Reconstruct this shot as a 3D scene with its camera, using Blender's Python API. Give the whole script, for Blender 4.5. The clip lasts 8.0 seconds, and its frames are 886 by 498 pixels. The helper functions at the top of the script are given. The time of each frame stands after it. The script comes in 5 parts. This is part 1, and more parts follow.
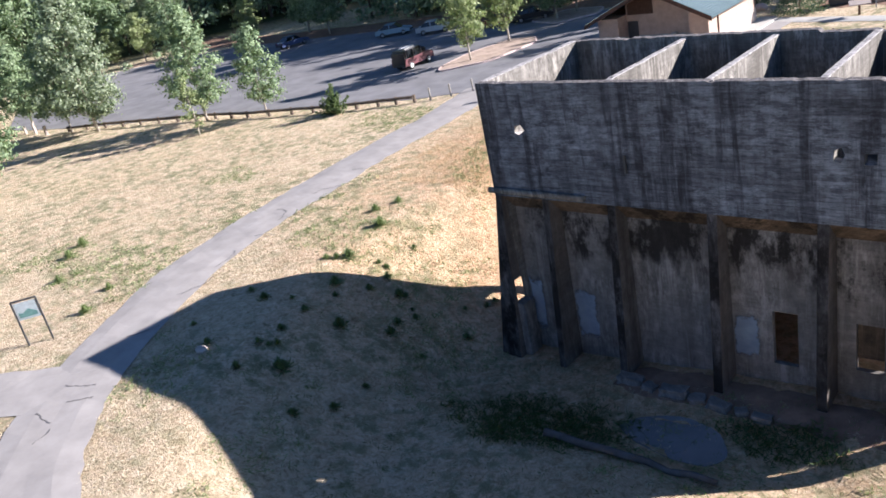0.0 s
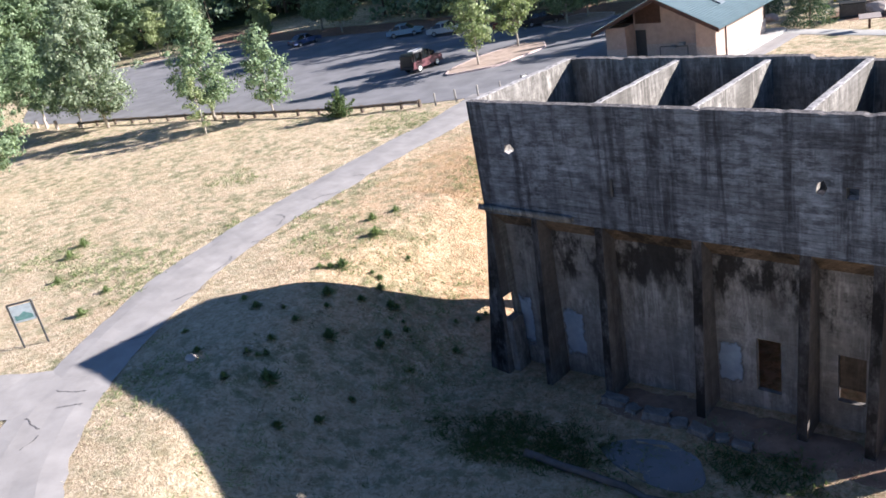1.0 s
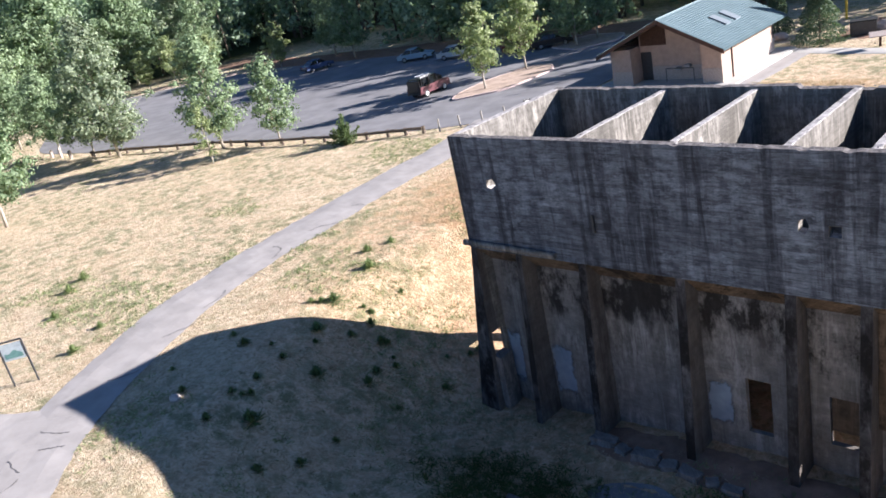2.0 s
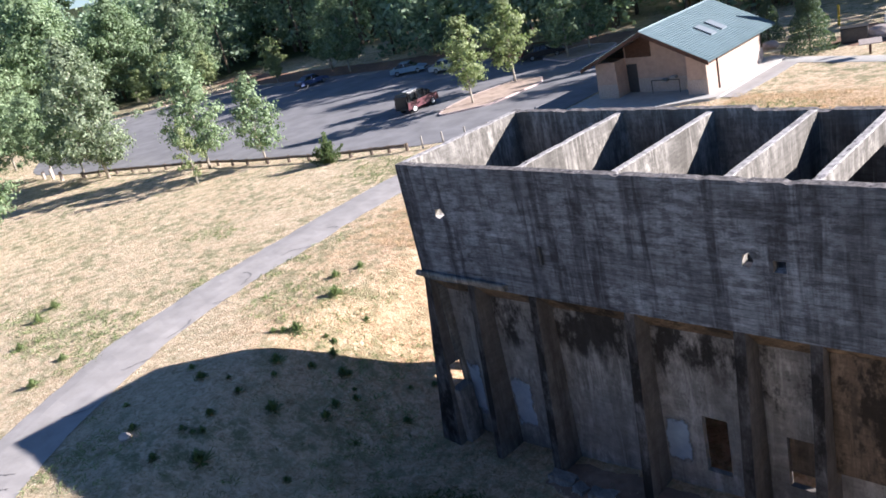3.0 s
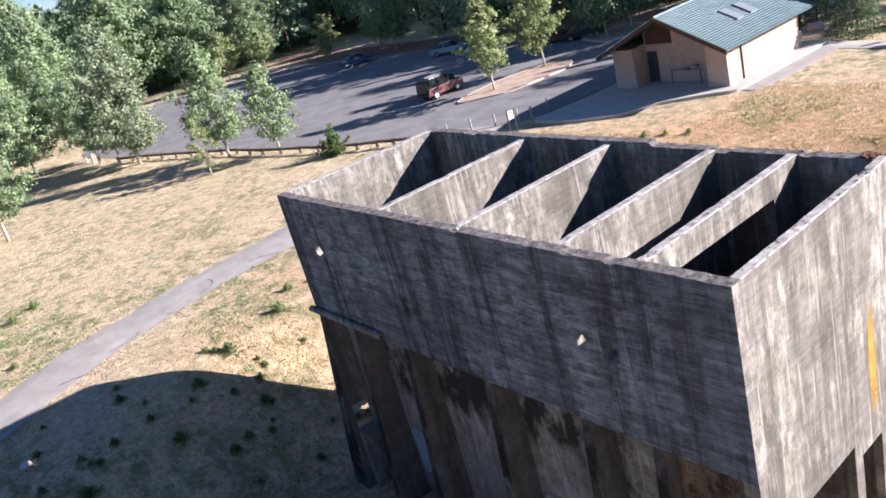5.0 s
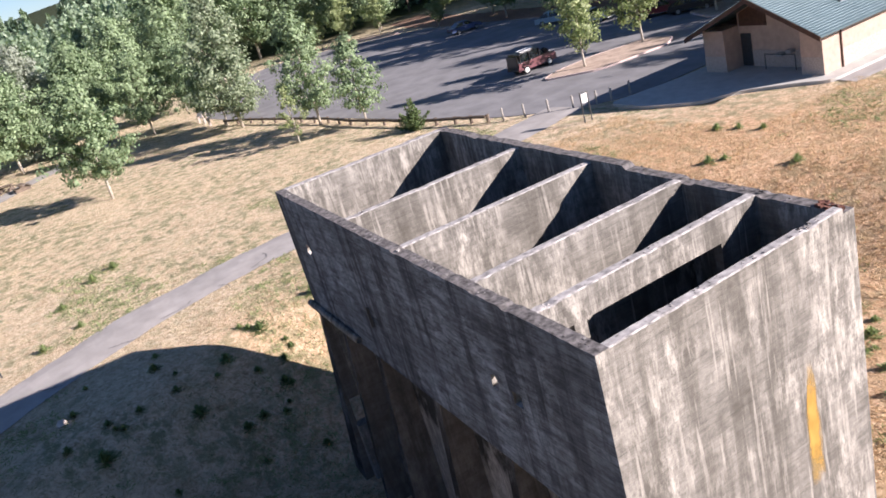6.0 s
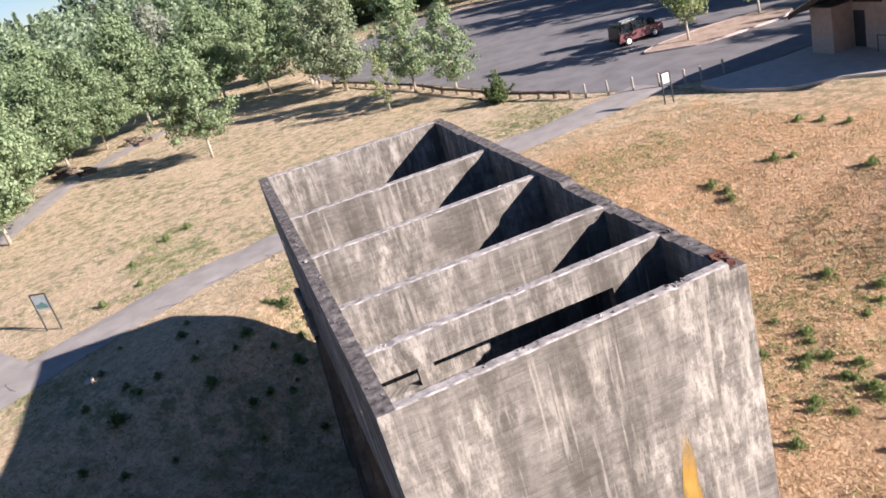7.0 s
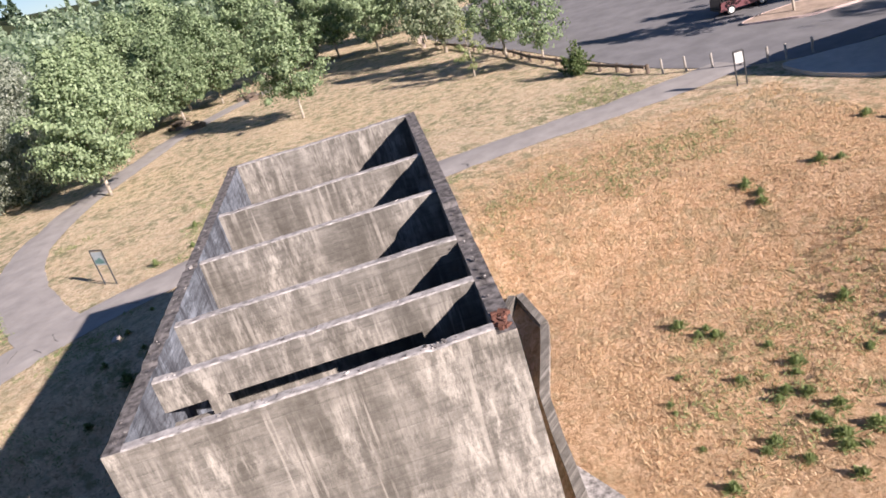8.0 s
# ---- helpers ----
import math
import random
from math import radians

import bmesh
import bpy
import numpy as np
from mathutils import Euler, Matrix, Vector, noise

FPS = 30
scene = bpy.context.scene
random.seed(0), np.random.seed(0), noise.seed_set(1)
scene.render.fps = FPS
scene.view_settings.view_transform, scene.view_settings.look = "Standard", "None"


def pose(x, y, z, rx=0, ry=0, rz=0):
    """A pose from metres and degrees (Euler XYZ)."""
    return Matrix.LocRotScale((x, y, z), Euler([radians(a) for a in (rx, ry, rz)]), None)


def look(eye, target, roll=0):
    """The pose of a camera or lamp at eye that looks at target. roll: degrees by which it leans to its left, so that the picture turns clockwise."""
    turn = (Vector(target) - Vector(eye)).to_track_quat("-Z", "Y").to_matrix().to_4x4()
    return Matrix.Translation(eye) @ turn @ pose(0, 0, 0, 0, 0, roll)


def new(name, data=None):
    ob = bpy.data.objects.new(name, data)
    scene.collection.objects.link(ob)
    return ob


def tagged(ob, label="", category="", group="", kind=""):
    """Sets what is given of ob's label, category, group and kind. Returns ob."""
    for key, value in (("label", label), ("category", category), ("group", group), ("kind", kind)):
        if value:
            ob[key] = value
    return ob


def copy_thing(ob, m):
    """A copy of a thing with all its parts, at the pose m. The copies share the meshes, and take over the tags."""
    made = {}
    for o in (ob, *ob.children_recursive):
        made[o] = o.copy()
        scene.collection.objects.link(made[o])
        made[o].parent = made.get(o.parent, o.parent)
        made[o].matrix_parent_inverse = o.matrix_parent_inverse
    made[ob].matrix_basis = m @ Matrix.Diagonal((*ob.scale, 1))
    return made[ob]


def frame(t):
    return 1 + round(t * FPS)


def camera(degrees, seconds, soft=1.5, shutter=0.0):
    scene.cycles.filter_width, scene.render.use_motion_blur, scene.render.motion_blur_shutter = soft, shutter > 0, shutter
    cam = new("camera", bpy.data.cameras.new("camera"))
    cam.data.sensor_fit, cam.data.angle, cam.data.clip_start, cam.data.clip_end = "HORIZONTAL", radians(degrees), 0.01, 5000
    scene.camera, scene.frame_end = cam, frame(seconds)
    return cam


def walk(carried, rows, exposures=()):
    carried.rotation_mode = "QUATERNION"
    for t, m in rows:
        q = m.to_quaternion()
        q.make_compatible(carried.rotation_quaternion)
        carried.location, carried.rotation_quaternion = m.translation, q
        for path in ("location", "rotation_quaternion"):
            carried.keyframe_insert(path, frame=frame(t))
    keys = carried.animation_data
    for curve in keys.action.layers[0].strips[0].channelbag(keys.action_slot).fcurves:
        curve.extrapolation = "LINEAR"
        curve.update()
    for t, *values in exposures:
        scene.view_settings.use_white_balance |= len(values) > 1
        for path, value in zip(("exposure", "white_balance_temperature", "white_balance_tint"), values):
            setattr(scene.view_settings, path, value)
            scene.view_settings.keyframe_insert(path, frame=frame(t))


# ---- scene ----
cam = camera(57.64, 8.0, 1.7)
walk(cam, [
    (0.0, look((18.734, -22.697, 15.410), (12.259, -16.137, 11.533), -12.40)),
    (0.5, look((19.166, -22.374, 15.797), (12.661, -15.886, 11.848), -11.66)),
    (1.0, look((19.426, -21.831, 16.001), (12.831, -15.403, 12.102), -11.50)),
    (1.5, look((19.736, -21.062, 16.115), (13.001, -14.688, 12.373), -11.98)),
    (3.0, look((20.952, -17.642, 16.013), (13.965, -11.408, 12.503), -13.98)),
    (3.5, look((21.460, -15.955, 15.840), (14.409, -9.818, 12.288), -14.58)),
    (4.0, look((22.018, -14.285, 15.704), (14.864, -8.268, 12.152), -14.86)),
    (4.5, look((22.554, -12.343, 15.600), (15.187, -6.607, 12.020), -15.32)),
    (6.0, look((25.348, -6.107, 15.716), (16.842, -2.317, 12.074), -16.08)),
    (6.5, look((26.032, -3.516, 15.571), (17.194, -0.611, 11.903), -16.29)),
    (7.0, look((26.291, -0.599, 15.149), (17.202, 1.441, 11.510), -16.56)),
    (7.5, look((26.296, 2.443, 14.872), (17.062, 3.612, 11.218), -17.40)),
    (8.0, look((26.704, 5.583, 14.695), (17.407, 5.761, 11.016), -17.30)),
], exposures=[(0.0, 1.5, 5650, 17), (1.2, 1.6, 5650, 16), (4.5, 1.54, 5720, 19), (8.0, 1.1, 6200, 22)])

# ---- light ----
SUN_TO = Vector((13.1, 12.4, 7.82)).normalized()
world = bpy.data.worlds.new("world")
scene.world = world
world.use_nodes = True
wn = world.node_tree
sky = wn.nodes.new("ShaderNodeTexSky")
sky.sky_type = "NISHITA"
sky.sun_disc = False
sky.altitude = 1500.0
sky.sun_elevation = math.asin(SUN_TO.z)
sky.sun_rotation = math.atan2(SUN_TO.x, SUN_TO.y)
sky.air_density, sky.dust_density, sky.ozone_density = 1.0, 0.0, 4.0
wn.links.new(sky.outputs[0], wn.nodes["Background"].inputs[0])
wn.nodes["Background"].inputs[1].default_value = 0.044
sun_data = bpy.data.lights.new("sun", "SUN")
sun_data.energy, sun_data.angle, sun_data.color = 5.0, radians(0.55), (1.0, 0.91, 0.79)
sun = new("sun", sun_data)
sun.matrix_world = look(SUN_TO * 60, (0, 0, 0))


# ---- materials ----
def material(name, rough=0.9, spec=0.3):
    m = bpy.data.materials.new(name)
    m.use_nodes = True
    b = m.node_tree.nodes["Principled BSDF"]
    b.inputs["Roughness"].default_value = rough
    b.inputs["Specular IOR Level"].default_value = spec
    return m, m.node_tree, b


def node(nt, kind, **values):
    n = nt.nodes.new(kind)
    for k, v in values.items():
        n.inputs[k.replace("_", " ")].default_value = v
    return n


def coords(nt, scale=(1, 1, 1), obj=True):
    tc = nt.nodes.new("ShaderNodeTexCoord")
    mp = nt.nodes.new("ShaderNodeMapping")
    mp.inputs["Scale"].default_value = scale
    nt.links.new(tc.outputs["Object" if obj else "Generated"], mp.inputs["Vector"])
    return mp.outputs[0]


def fbm(nt, vec, scale, detail=5.0, rough=0.6, distort=0.0):
    n = node(nt, "ShaderNodeTexNoise", Scale=scale, Detail=detail, Roughness=rough, Distortion=distort)
    nt.links.new(vec, n.inputs["Vector"])
    return n.outputs["Fac"]


def ramp(nt, fac, stops):
    r = nt.nodes.new("ShaderNodeValToRGB")
    e = r.color_ramp.elements
    while len(e) < len(stops):
        e.new(0.5)
    for el, (p, c) in zip(e, stops):
        el.position = p
        el.color = (*c, 1) if len(c) == 3 else c
    nt.links.new(fac, r.inputs[0])
    return r.outputs[0]


def gray(v):
    return (v, v, v)


def mix(nt, fac, a, b, blend="MIX"):
    m = nt.nodes.new("ShaderNodeMix")
    m.data_type, m.blend_type = "RGBA", blend
    for sock, v in ((m.inputs[0], fac), (m.inputs[6], a), (m.inputs[7], b)):
        if isinstance(v, bpy.types.NodeSocket):
            nt.links.new(v, sock)
        elif isinstance(v, (int, float)):
            sock.default_value = v
        else:
            sock.default_value = (*v, 1)
    return m.outputs[2]


def bump(nt, bsdf, height, strength, distance):
    b = node(nt, "ShaderNodeBump", Strength=strength, Distance=distance)
    nt.links.new(height, b.inputs["Height"])
    nt.links.new(b.outputs[0], bsdf.inputs["Normal"])


def plain(name, color, rough=0.7, spec=0.3, var=0.25, scale=6.0, metal=0.0, strength=0.2):
    m, nt, b = material(name, rough, spec)
    v = coords(nt)
    n = fbm(nt, v, scale)
    dark = tuple(c * (1 - var) for c in color)
    light = tuple(min(1, c * (1 + var)) for c in color)
    nt.links.new(ramp(nt, n, [(0.3, dark), (0.7, light)]), b.inputs["Base Color"])
    b.inputs["Metallic"].default_value = metal
    if strength:
        bump(nt, b, fbm(nt, v, scale * 6), strength, 0.01)
    return m


def concrete(name, low, high, stain, streak=0.7, blotch=0.5, pale=0.6, boardmix=0.3, moss=None, moss_at=(0.5, 0.58), moss_from=None, joints=0.3, run=0.75, salt=(3.4, 1.2)):
    """Weathered board-formed concrete: form boards, rain streaks, pale salts, blotches and pits."""
    m, nt, b = material(name, 0.93, 0.2)
    v = coords(nt)
    sep = nt.nodes.new("ShaderNodeSeparateXYZ")
    nt.links.new(v, sep.inputs[0])

    def calc(op, a, c):
        n = nt.nodes.new("ShaderNodeMath")
        n.operation = op
        for k, val in enumerate((a, c)):
            if isinstance(val, (int, float)):
                n.inputs[k].default_value = val
            else:
                nt.links.new(val, n.inputs[k])
        return n.outputs[0]

    def flat(sa, sz, shift):
        c = nt.nodes.new("ShaderNodeCombineXYZ")
        nt.links.new(calc("MULTIPLY", along, sa), c.inputs["X"])
        c.inputs["Y"].default_value = shift
        nt.links.new(calc("MULTIPLY", sep.outputs["Z"], sz), c.inputs["Z"])
        return c.outputs[0]

    along = calc("ADD", sep.outputs["X"], calc("MULTIPLY", sep.outputs["Y"], 1.13))
    rows = calc("MULTIPLY", sep.outputs["Z"], 4.6)
    c = nt.nodes.new("ShaderNodeCombineXYZ")
    nt.links.new(along, c.inputs["X"])
    nt.links.new(sep.outputs["Z"], c.inputs["Y"])
    planks = node(nt, "ShaderNodeTexBrick", Color1=(0.5, 0.5, 0.5, 1), Color2=(1.45, 1.45, 1.45, 1), Mortar=(0.6, 0.6, 0.6, 1), Scale=1.0, Mortar_Size=0.004, Mortar_Smooth=0.3, Brick_Width=1.7, Row_Height=1 / 4.6)
    planks.offset = 0.37
    nt.links.new(c.outputs[0], planks.inputs["Vector"])
    grain = fbm(nt, v, 2.4, 10, 0.76)
    col = ramp(nt, grain, [(0.3, low), (0.7, high)])
    col = mix(nt, boardmix * 0.6, col, planks.outputs["Color"], "MULTIPLY")
    dashes = fbm(nt, flat(1.5, 11.0, 6.0), 1.0, 10, 0.8)
    col = mix(nt, min(1.0, boardmix * 1.4), col, ramp(nt, dashes, [(0.38, gray(0.55)), (0.6, gray(1.5))]), "MULTIPLY")
    groove = ramp(nt, calc("FRACT", rows, 0.0), [(0.0, gray(0.35)), (0.09, gray(1)), (0.94, gray(1)), (1.0, gray(0.35))])
    worn = ramp(nt, fbm(nt, flat(0.7, 1.6, 9.0), 1.0, 5, 0.6), [(0.42, gray(0)), (0.58, gray(joints))])
    col = mix(nt, worn, col, mix(nt, 1.0, col, groove, "MULTIPLY"))
    large = fbm(nt, v, 0.45, 9, 0.72, 0.15)
    col = mix(nt, ramp(nt, large, [(0.46, gray(0)), (0.66, gray(blotch))]), col, stain)
    salts = mix(nt, 1.0, ramp(nt, fbm(nt, flat(salt[0], salt[1], 2.0), 1.0, 13, 0.8, 0.0), [(0.47, gray(0)), (0.58, gray(1))]), ramp(nt, fbm(nt, v, 0.35, 4, 0.6), [(0.42, gray(0)), (0.56, gray(pale))]), "MULTIPLY")
    col = mix(nt, salts, col, tuple(min(0.7, k * 2.15) for k in high))
    drips = ramp(nt, fbm(nt, flat(3.6, 0.25, 7.0), 1.0, 9, 0.72, 0.2), [(0.52, gray(0)), (0.72, gray(streak * 0.7))])
    col = mix(nt, drips, col, stain)
    broad = mix(nt, 1.0, ramp(nt, fbm(nt, flat(1.25, 0.1, 12.0), 1.0, 6, 0.65, 0.2), [(0.49, gray(0)), (0.575, gray(streak))]), ramp(nt, fbm(nt, flat(2.5, 1.2, 3.0), 1.0, 8, 0.7), [(0.3, gray(0.35)), (0.6, gray(1))]), "MULTIPLY")
    col = mix(nt, broad, col, stain)
    runs = mix(nt, 1.0, ramp(nt, fbm(nt, flat(5.0, 0.3, 4.0), 1.0, 6, 0.62), [(0.56, gray(0)), (0.61, gray(pale * run))]), ramp(nt, fbm(nt, flat(0.5, 0.7, 1.0), 1.0, 3), [(0.4, gray(0)), (0.55, gray(1))]), "MULTIPLY")
    col = mix(nt, runs, col, tuple(min(0.75, k * 1.75) for k in high))
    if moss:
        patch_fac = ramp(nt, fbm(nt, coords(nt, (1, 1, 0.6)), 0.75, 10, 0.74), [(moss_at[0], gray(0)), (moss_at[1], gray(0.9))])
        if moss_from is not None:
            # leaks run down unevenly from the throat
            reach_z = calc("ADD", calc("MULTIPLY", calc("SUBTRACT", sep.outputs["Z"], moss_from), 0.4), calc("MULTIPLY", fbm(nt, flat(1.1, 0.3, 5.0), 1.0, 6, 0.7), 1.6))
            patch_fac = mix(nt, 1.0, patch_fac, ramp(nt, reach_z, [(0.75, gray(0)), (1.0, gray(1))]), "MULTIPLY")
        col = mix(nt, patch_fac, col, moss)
    nt.links.new(col, b.inputs["Base Color"])
    bump(nt, b, mix(nt, 0.75, groove, fbm(nt, v, 7, 9, 0.75)), 0.6, 0.03)
    return m


M = {}
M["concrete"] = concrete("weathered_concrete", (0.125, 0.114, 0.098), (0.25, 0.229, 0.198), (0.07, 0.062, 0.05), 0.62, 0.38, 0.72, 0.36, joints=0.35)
# front wall: darker, bluer base than the other walls, with heavier streaks
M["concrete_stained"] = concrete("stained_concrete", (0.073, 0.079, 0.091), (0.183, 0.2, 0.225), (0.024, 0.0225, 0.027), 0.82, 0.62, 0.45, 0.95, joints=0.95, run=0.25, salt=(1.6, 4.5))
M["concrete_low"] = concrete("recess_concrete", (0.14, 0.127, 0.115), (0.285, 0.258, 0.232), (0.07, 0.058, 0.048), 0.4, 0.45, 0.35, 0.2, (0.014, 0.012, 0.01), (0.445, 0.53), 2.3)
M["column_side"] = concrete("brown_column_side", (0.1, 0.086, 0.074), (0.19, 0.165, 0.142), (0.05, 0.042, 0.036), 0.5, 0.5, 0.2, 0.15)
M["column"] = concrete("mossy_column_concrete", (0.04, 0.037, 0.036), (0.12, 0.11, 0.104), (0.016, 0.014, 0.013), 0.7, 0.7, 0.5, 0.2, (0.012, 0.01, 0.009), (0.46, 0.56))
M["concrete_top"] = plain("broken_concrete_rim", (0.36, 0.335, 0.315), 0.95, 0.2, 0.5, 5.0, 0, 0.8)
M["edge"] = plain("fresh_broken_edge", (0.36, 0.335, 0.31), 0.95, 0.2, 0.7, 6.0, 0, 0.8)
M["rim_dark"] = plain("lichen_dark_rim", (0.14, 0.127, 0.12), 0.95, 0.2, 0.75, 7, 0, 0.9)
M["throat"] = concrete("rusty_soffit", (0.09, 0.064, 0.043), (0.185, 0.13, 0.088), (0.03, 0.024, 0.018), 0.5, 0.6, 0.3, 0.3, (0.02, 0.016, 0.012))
M["slab"] = plain("pale_concrete_walk", (0.47, 0.445, 0.4), 0.9, 0.2, 0.12, 1.5)
M["asphalt"] = plain("parking_asphalt", (0.212, 0.205, 0.204), 0.93, 0.2, 0.18, 0.5)
M["path"] = plain("worn_asphalt_path", (0.345, 0.318, 0.292), 0.93, 0.2, 0.14, 0.8)
M["crack"] = plain("sealed_crack", (0.15, 0.14, 0.135), 0.9, 0.2, 0.2)
M["bark"] = plain("pale_bark", (0.42, 0.37, 0.3), 0.9, 0.2, 0.35, 5)
M["bark_dark"] = plain("dark_bark", (0.13, 0.1, 0.075), 0.95, 0.2, 0.35, 5)
M["fence"] = plain("weathered_log", (0.16, 0.125, 0.095), 0.95, 0.2, 0.3, 4)
M["wood"] = plain("dark_brown_timber", (0.09, 0.05, 0.035), 0.8, 0.3, 0.3, 5)
M["block"] = plain("tan_block_wall", (0.46, 0.345, 0.275), 0.9, 0.2, 0.12, 2.5)
M["block_low"] = plain("tan_split_face_block", (0.44, 0.37, 0.32), 0.95, 0.2, 0.2, 9)
M["black"] = plain("black_rubber", (0.02, 0.02, 0.02), 0.8, 0.3, 0.2)
M["white"] = plain("white_paint", (0.75, 0.74, 0.7), 0.6, 0.3, 0.08)
M["metal_dark"] = plain("dark_metal", (0.07, 0.07, 0.07), 0.5, 0.4, 0.2, metal=0.3)
M["metal"] = plain("grey_metal", (0.35, 0.35, 0.35), 0.45, 0.5, 0.15, metal=0.6)
M["curb"] = plain("red_painted_curb", (0.6, 0.46, 0.41), 0.85, 0.25, 0.2, 2)
M["soil"] = plain("pale_island_soil", (0.43, 0.33, 0.26), 0.98, 0.1, 0.25, 1.6)
M["bark_mulch"] = plain("dry_soil", (0.26, 0.165, 0.115), 0.98, 0.1, 0.3, 1.6)
M["glass"] = plain("dark_car_glass", (0.015, 0.017, 0.02), 0.08, 0.6, 0.1, strength=0)
M["post"] = plain("bleached_post", (0.36, 0.33, 0.29), 0.95, 0.2, 0.25, 4)
M["log"] = plain("grey_driftwood", (0.115, 0.105, 0.098), 0.95, 0.2, 0.35, 3)
M["rust"] = plain("rusty_patch", (0.15, 0.07, 0.05), 0.95, 0.2, 0.5, 6)
def faded(name, dark, light, across, start, end):
    """Old paint that thins out unevenly towards its edges."""
    m, nt, b = material(name, 0.9, 0.2)
    nt.links.new(ramp(nt, fbm(nt, coords(nt), 1.6, 6), [(0.3, dark), (0.7, light)]), b.inputs["Base Color"])
    mid = nt.nodes.new("ShaderNodeVectorMath")
    mid.operation = "SUBTRACT"
    mid.inputs[1].default_value = (0.5, 0.5, 0.5)
    nt.links.new(coords(nt, obj=False), mid.inputs[0])
    sq = nt.nodes.new("ShaderNodeVectorMath")
    sq.operation = "ABSOLUTE"
    nt.links.new(mid.outputs[0], sq.inputs[0])
    ax = nt.nodes.new("ShaderNodeSeparateXYZ")
    nt.links.new(sq.outputs[0], ax.inputs[0])
    ln = nt.nodes.new("ShaderNodeMath")
    ln.operation = "MAXIMUM"
    nt.links.new(ax.outputs[across], ln.inputs[0])
    nt.links.new(ax.outputs[2], ln.inputs[1])
    worn = nt.nodes.new("ShaderNodeMath")
    worn.operation = "MULTIPLY_ADD"
    worn.inputs[1].default_value = 0.6
    nt.links.new(fbm(nt, coords(nt), 1.8, 8, 0.7), worn.inputs[0])
    nt.links.new(ln.outputs["Value"], worn.inputs[2])
    clear = nt.nodes.new("ShaderNodeBsdfTransparent")
    blend = nt.nodes.new("ShaderNodeMixShader")
    nt.links.new(ramp(nt, worn.outputs[0], [(start, gray(0.12)), (end, gray(1))]), blend.inputs[0])
    nt.links.new(b.outputs[0], blend.inputs[1])
    nt.links.new(clear.outputs[0], blend.inputs[2])
    nt.links.new(blend.outputs[0], nt.nodes["Material Output"].inputs[0])
    return m


M["whitewash"] = faded("faded_white_paint", (0.24, 0.29, 0.35), (0.38, 0.43, 0.49), 0, 0.66, 0.8)
M["ochre"] = faded("ochre_paint_run", (0.36, 0.2, 0.04), (0.52, 0.33, 0.08), 1, 0.5, 0.8)
M["rock"] = plain("pale_rock", (0.45, 0.38, 0.33), 0.95, 0.2, 0.2, 3)
M["skylight"] = plain("milky_plastic", (0.2, 0.225, 0.24), 0.5, 0.3, 0.08)
M["amber"] = plain("yellow_paint", (0.6, 0.42, 0.05), 0.6, 0.3, 0.1)


def paint(name, color):
    m, nt, b = material(name, 0.32, 0.5)
    v = coords(nt)
    nt.links.new(ramp(nt, fbm(nt, v, 1.5), [(0.3, tuple(c * 0.85 for c in color)), (0.7, color)]), b.inputs["Base Color"])
    b.inputs["Coat Weight"].default_value = 0.4
    return m


M["car_red"] = paint("faded_red_paint", (0.16, 0.062, 0.068))
M["car_blue"] = paint("dark_blue_paint", (0.07, 0.1, 0.2))
M["car_light"] = paint("pale_blue_paint", (0.33, 0.45, 0.52))
M["car_white"] = paint("off_white_paint", (0.62, 0.62, 0.6))
M["car_black"] = paint("black_paint", (0.02, 0.02, 0.022))
M["car_wine"] = paint("wine_red_paint", (0.2, 0.02, 0.03))

# ribbed roof sheet
m, nt, b = material("green_ribbed_roof", 0.5, 0.5)
v = coords(nt)
nt.links.new(ramp(nt, fbm(nt, v, 0.8, 5), [(0.3, (0.07, 0.11, 0.122)), (0.7, (0.1, 0.15, 0.163))]), b.inputs["Base Color"])
b.inputs["Metallic"].default_value = 0.25
M["roof"] = m


def leaves(name, dark, light, through_light=0.35):
    m, nt, b = material(name, 0.55, 0.35)
    g = nt.nodes.new("ShaderNodeNewGeometry")
    o = nt.nodes.new("ShaderNodeObjectInfo")
    add = nt.nodes.new("ShaderNodeMath")
    add.operation = "MULTIPLY_ADD"
    nt.links.new(o.outputs["Random"], add.inputs[0])
    add.inputs[1].default_value = 0.3
    nt.links.new(g.outputs["Random Per Island"], add.inputs[2])
    col = ramp(nt, add.outputs[0], [(0.0, dark), (1.1, light)])
    nt.links.new(col, b.inputs["Base Color"])
    t = nt.nodes.new("ShaderNodeBsdfTranslucent")
    nt.links.new(mix(nt, 0.5, col, (0.22, 0.32, 0.08)), t.inputs[0])
    s = nt.nodes.new("ShaderNodeMixShader")
    s.inputs[0].default_value = through_light
    nt.links.new(b.outputs[0], s.inputs[1])
    nt.links.new(t.outputs[0], s.inputs[2])
    nt.links.new(s.outputs[0], nt.nodes["Material Output"].inputs[0])
    return m


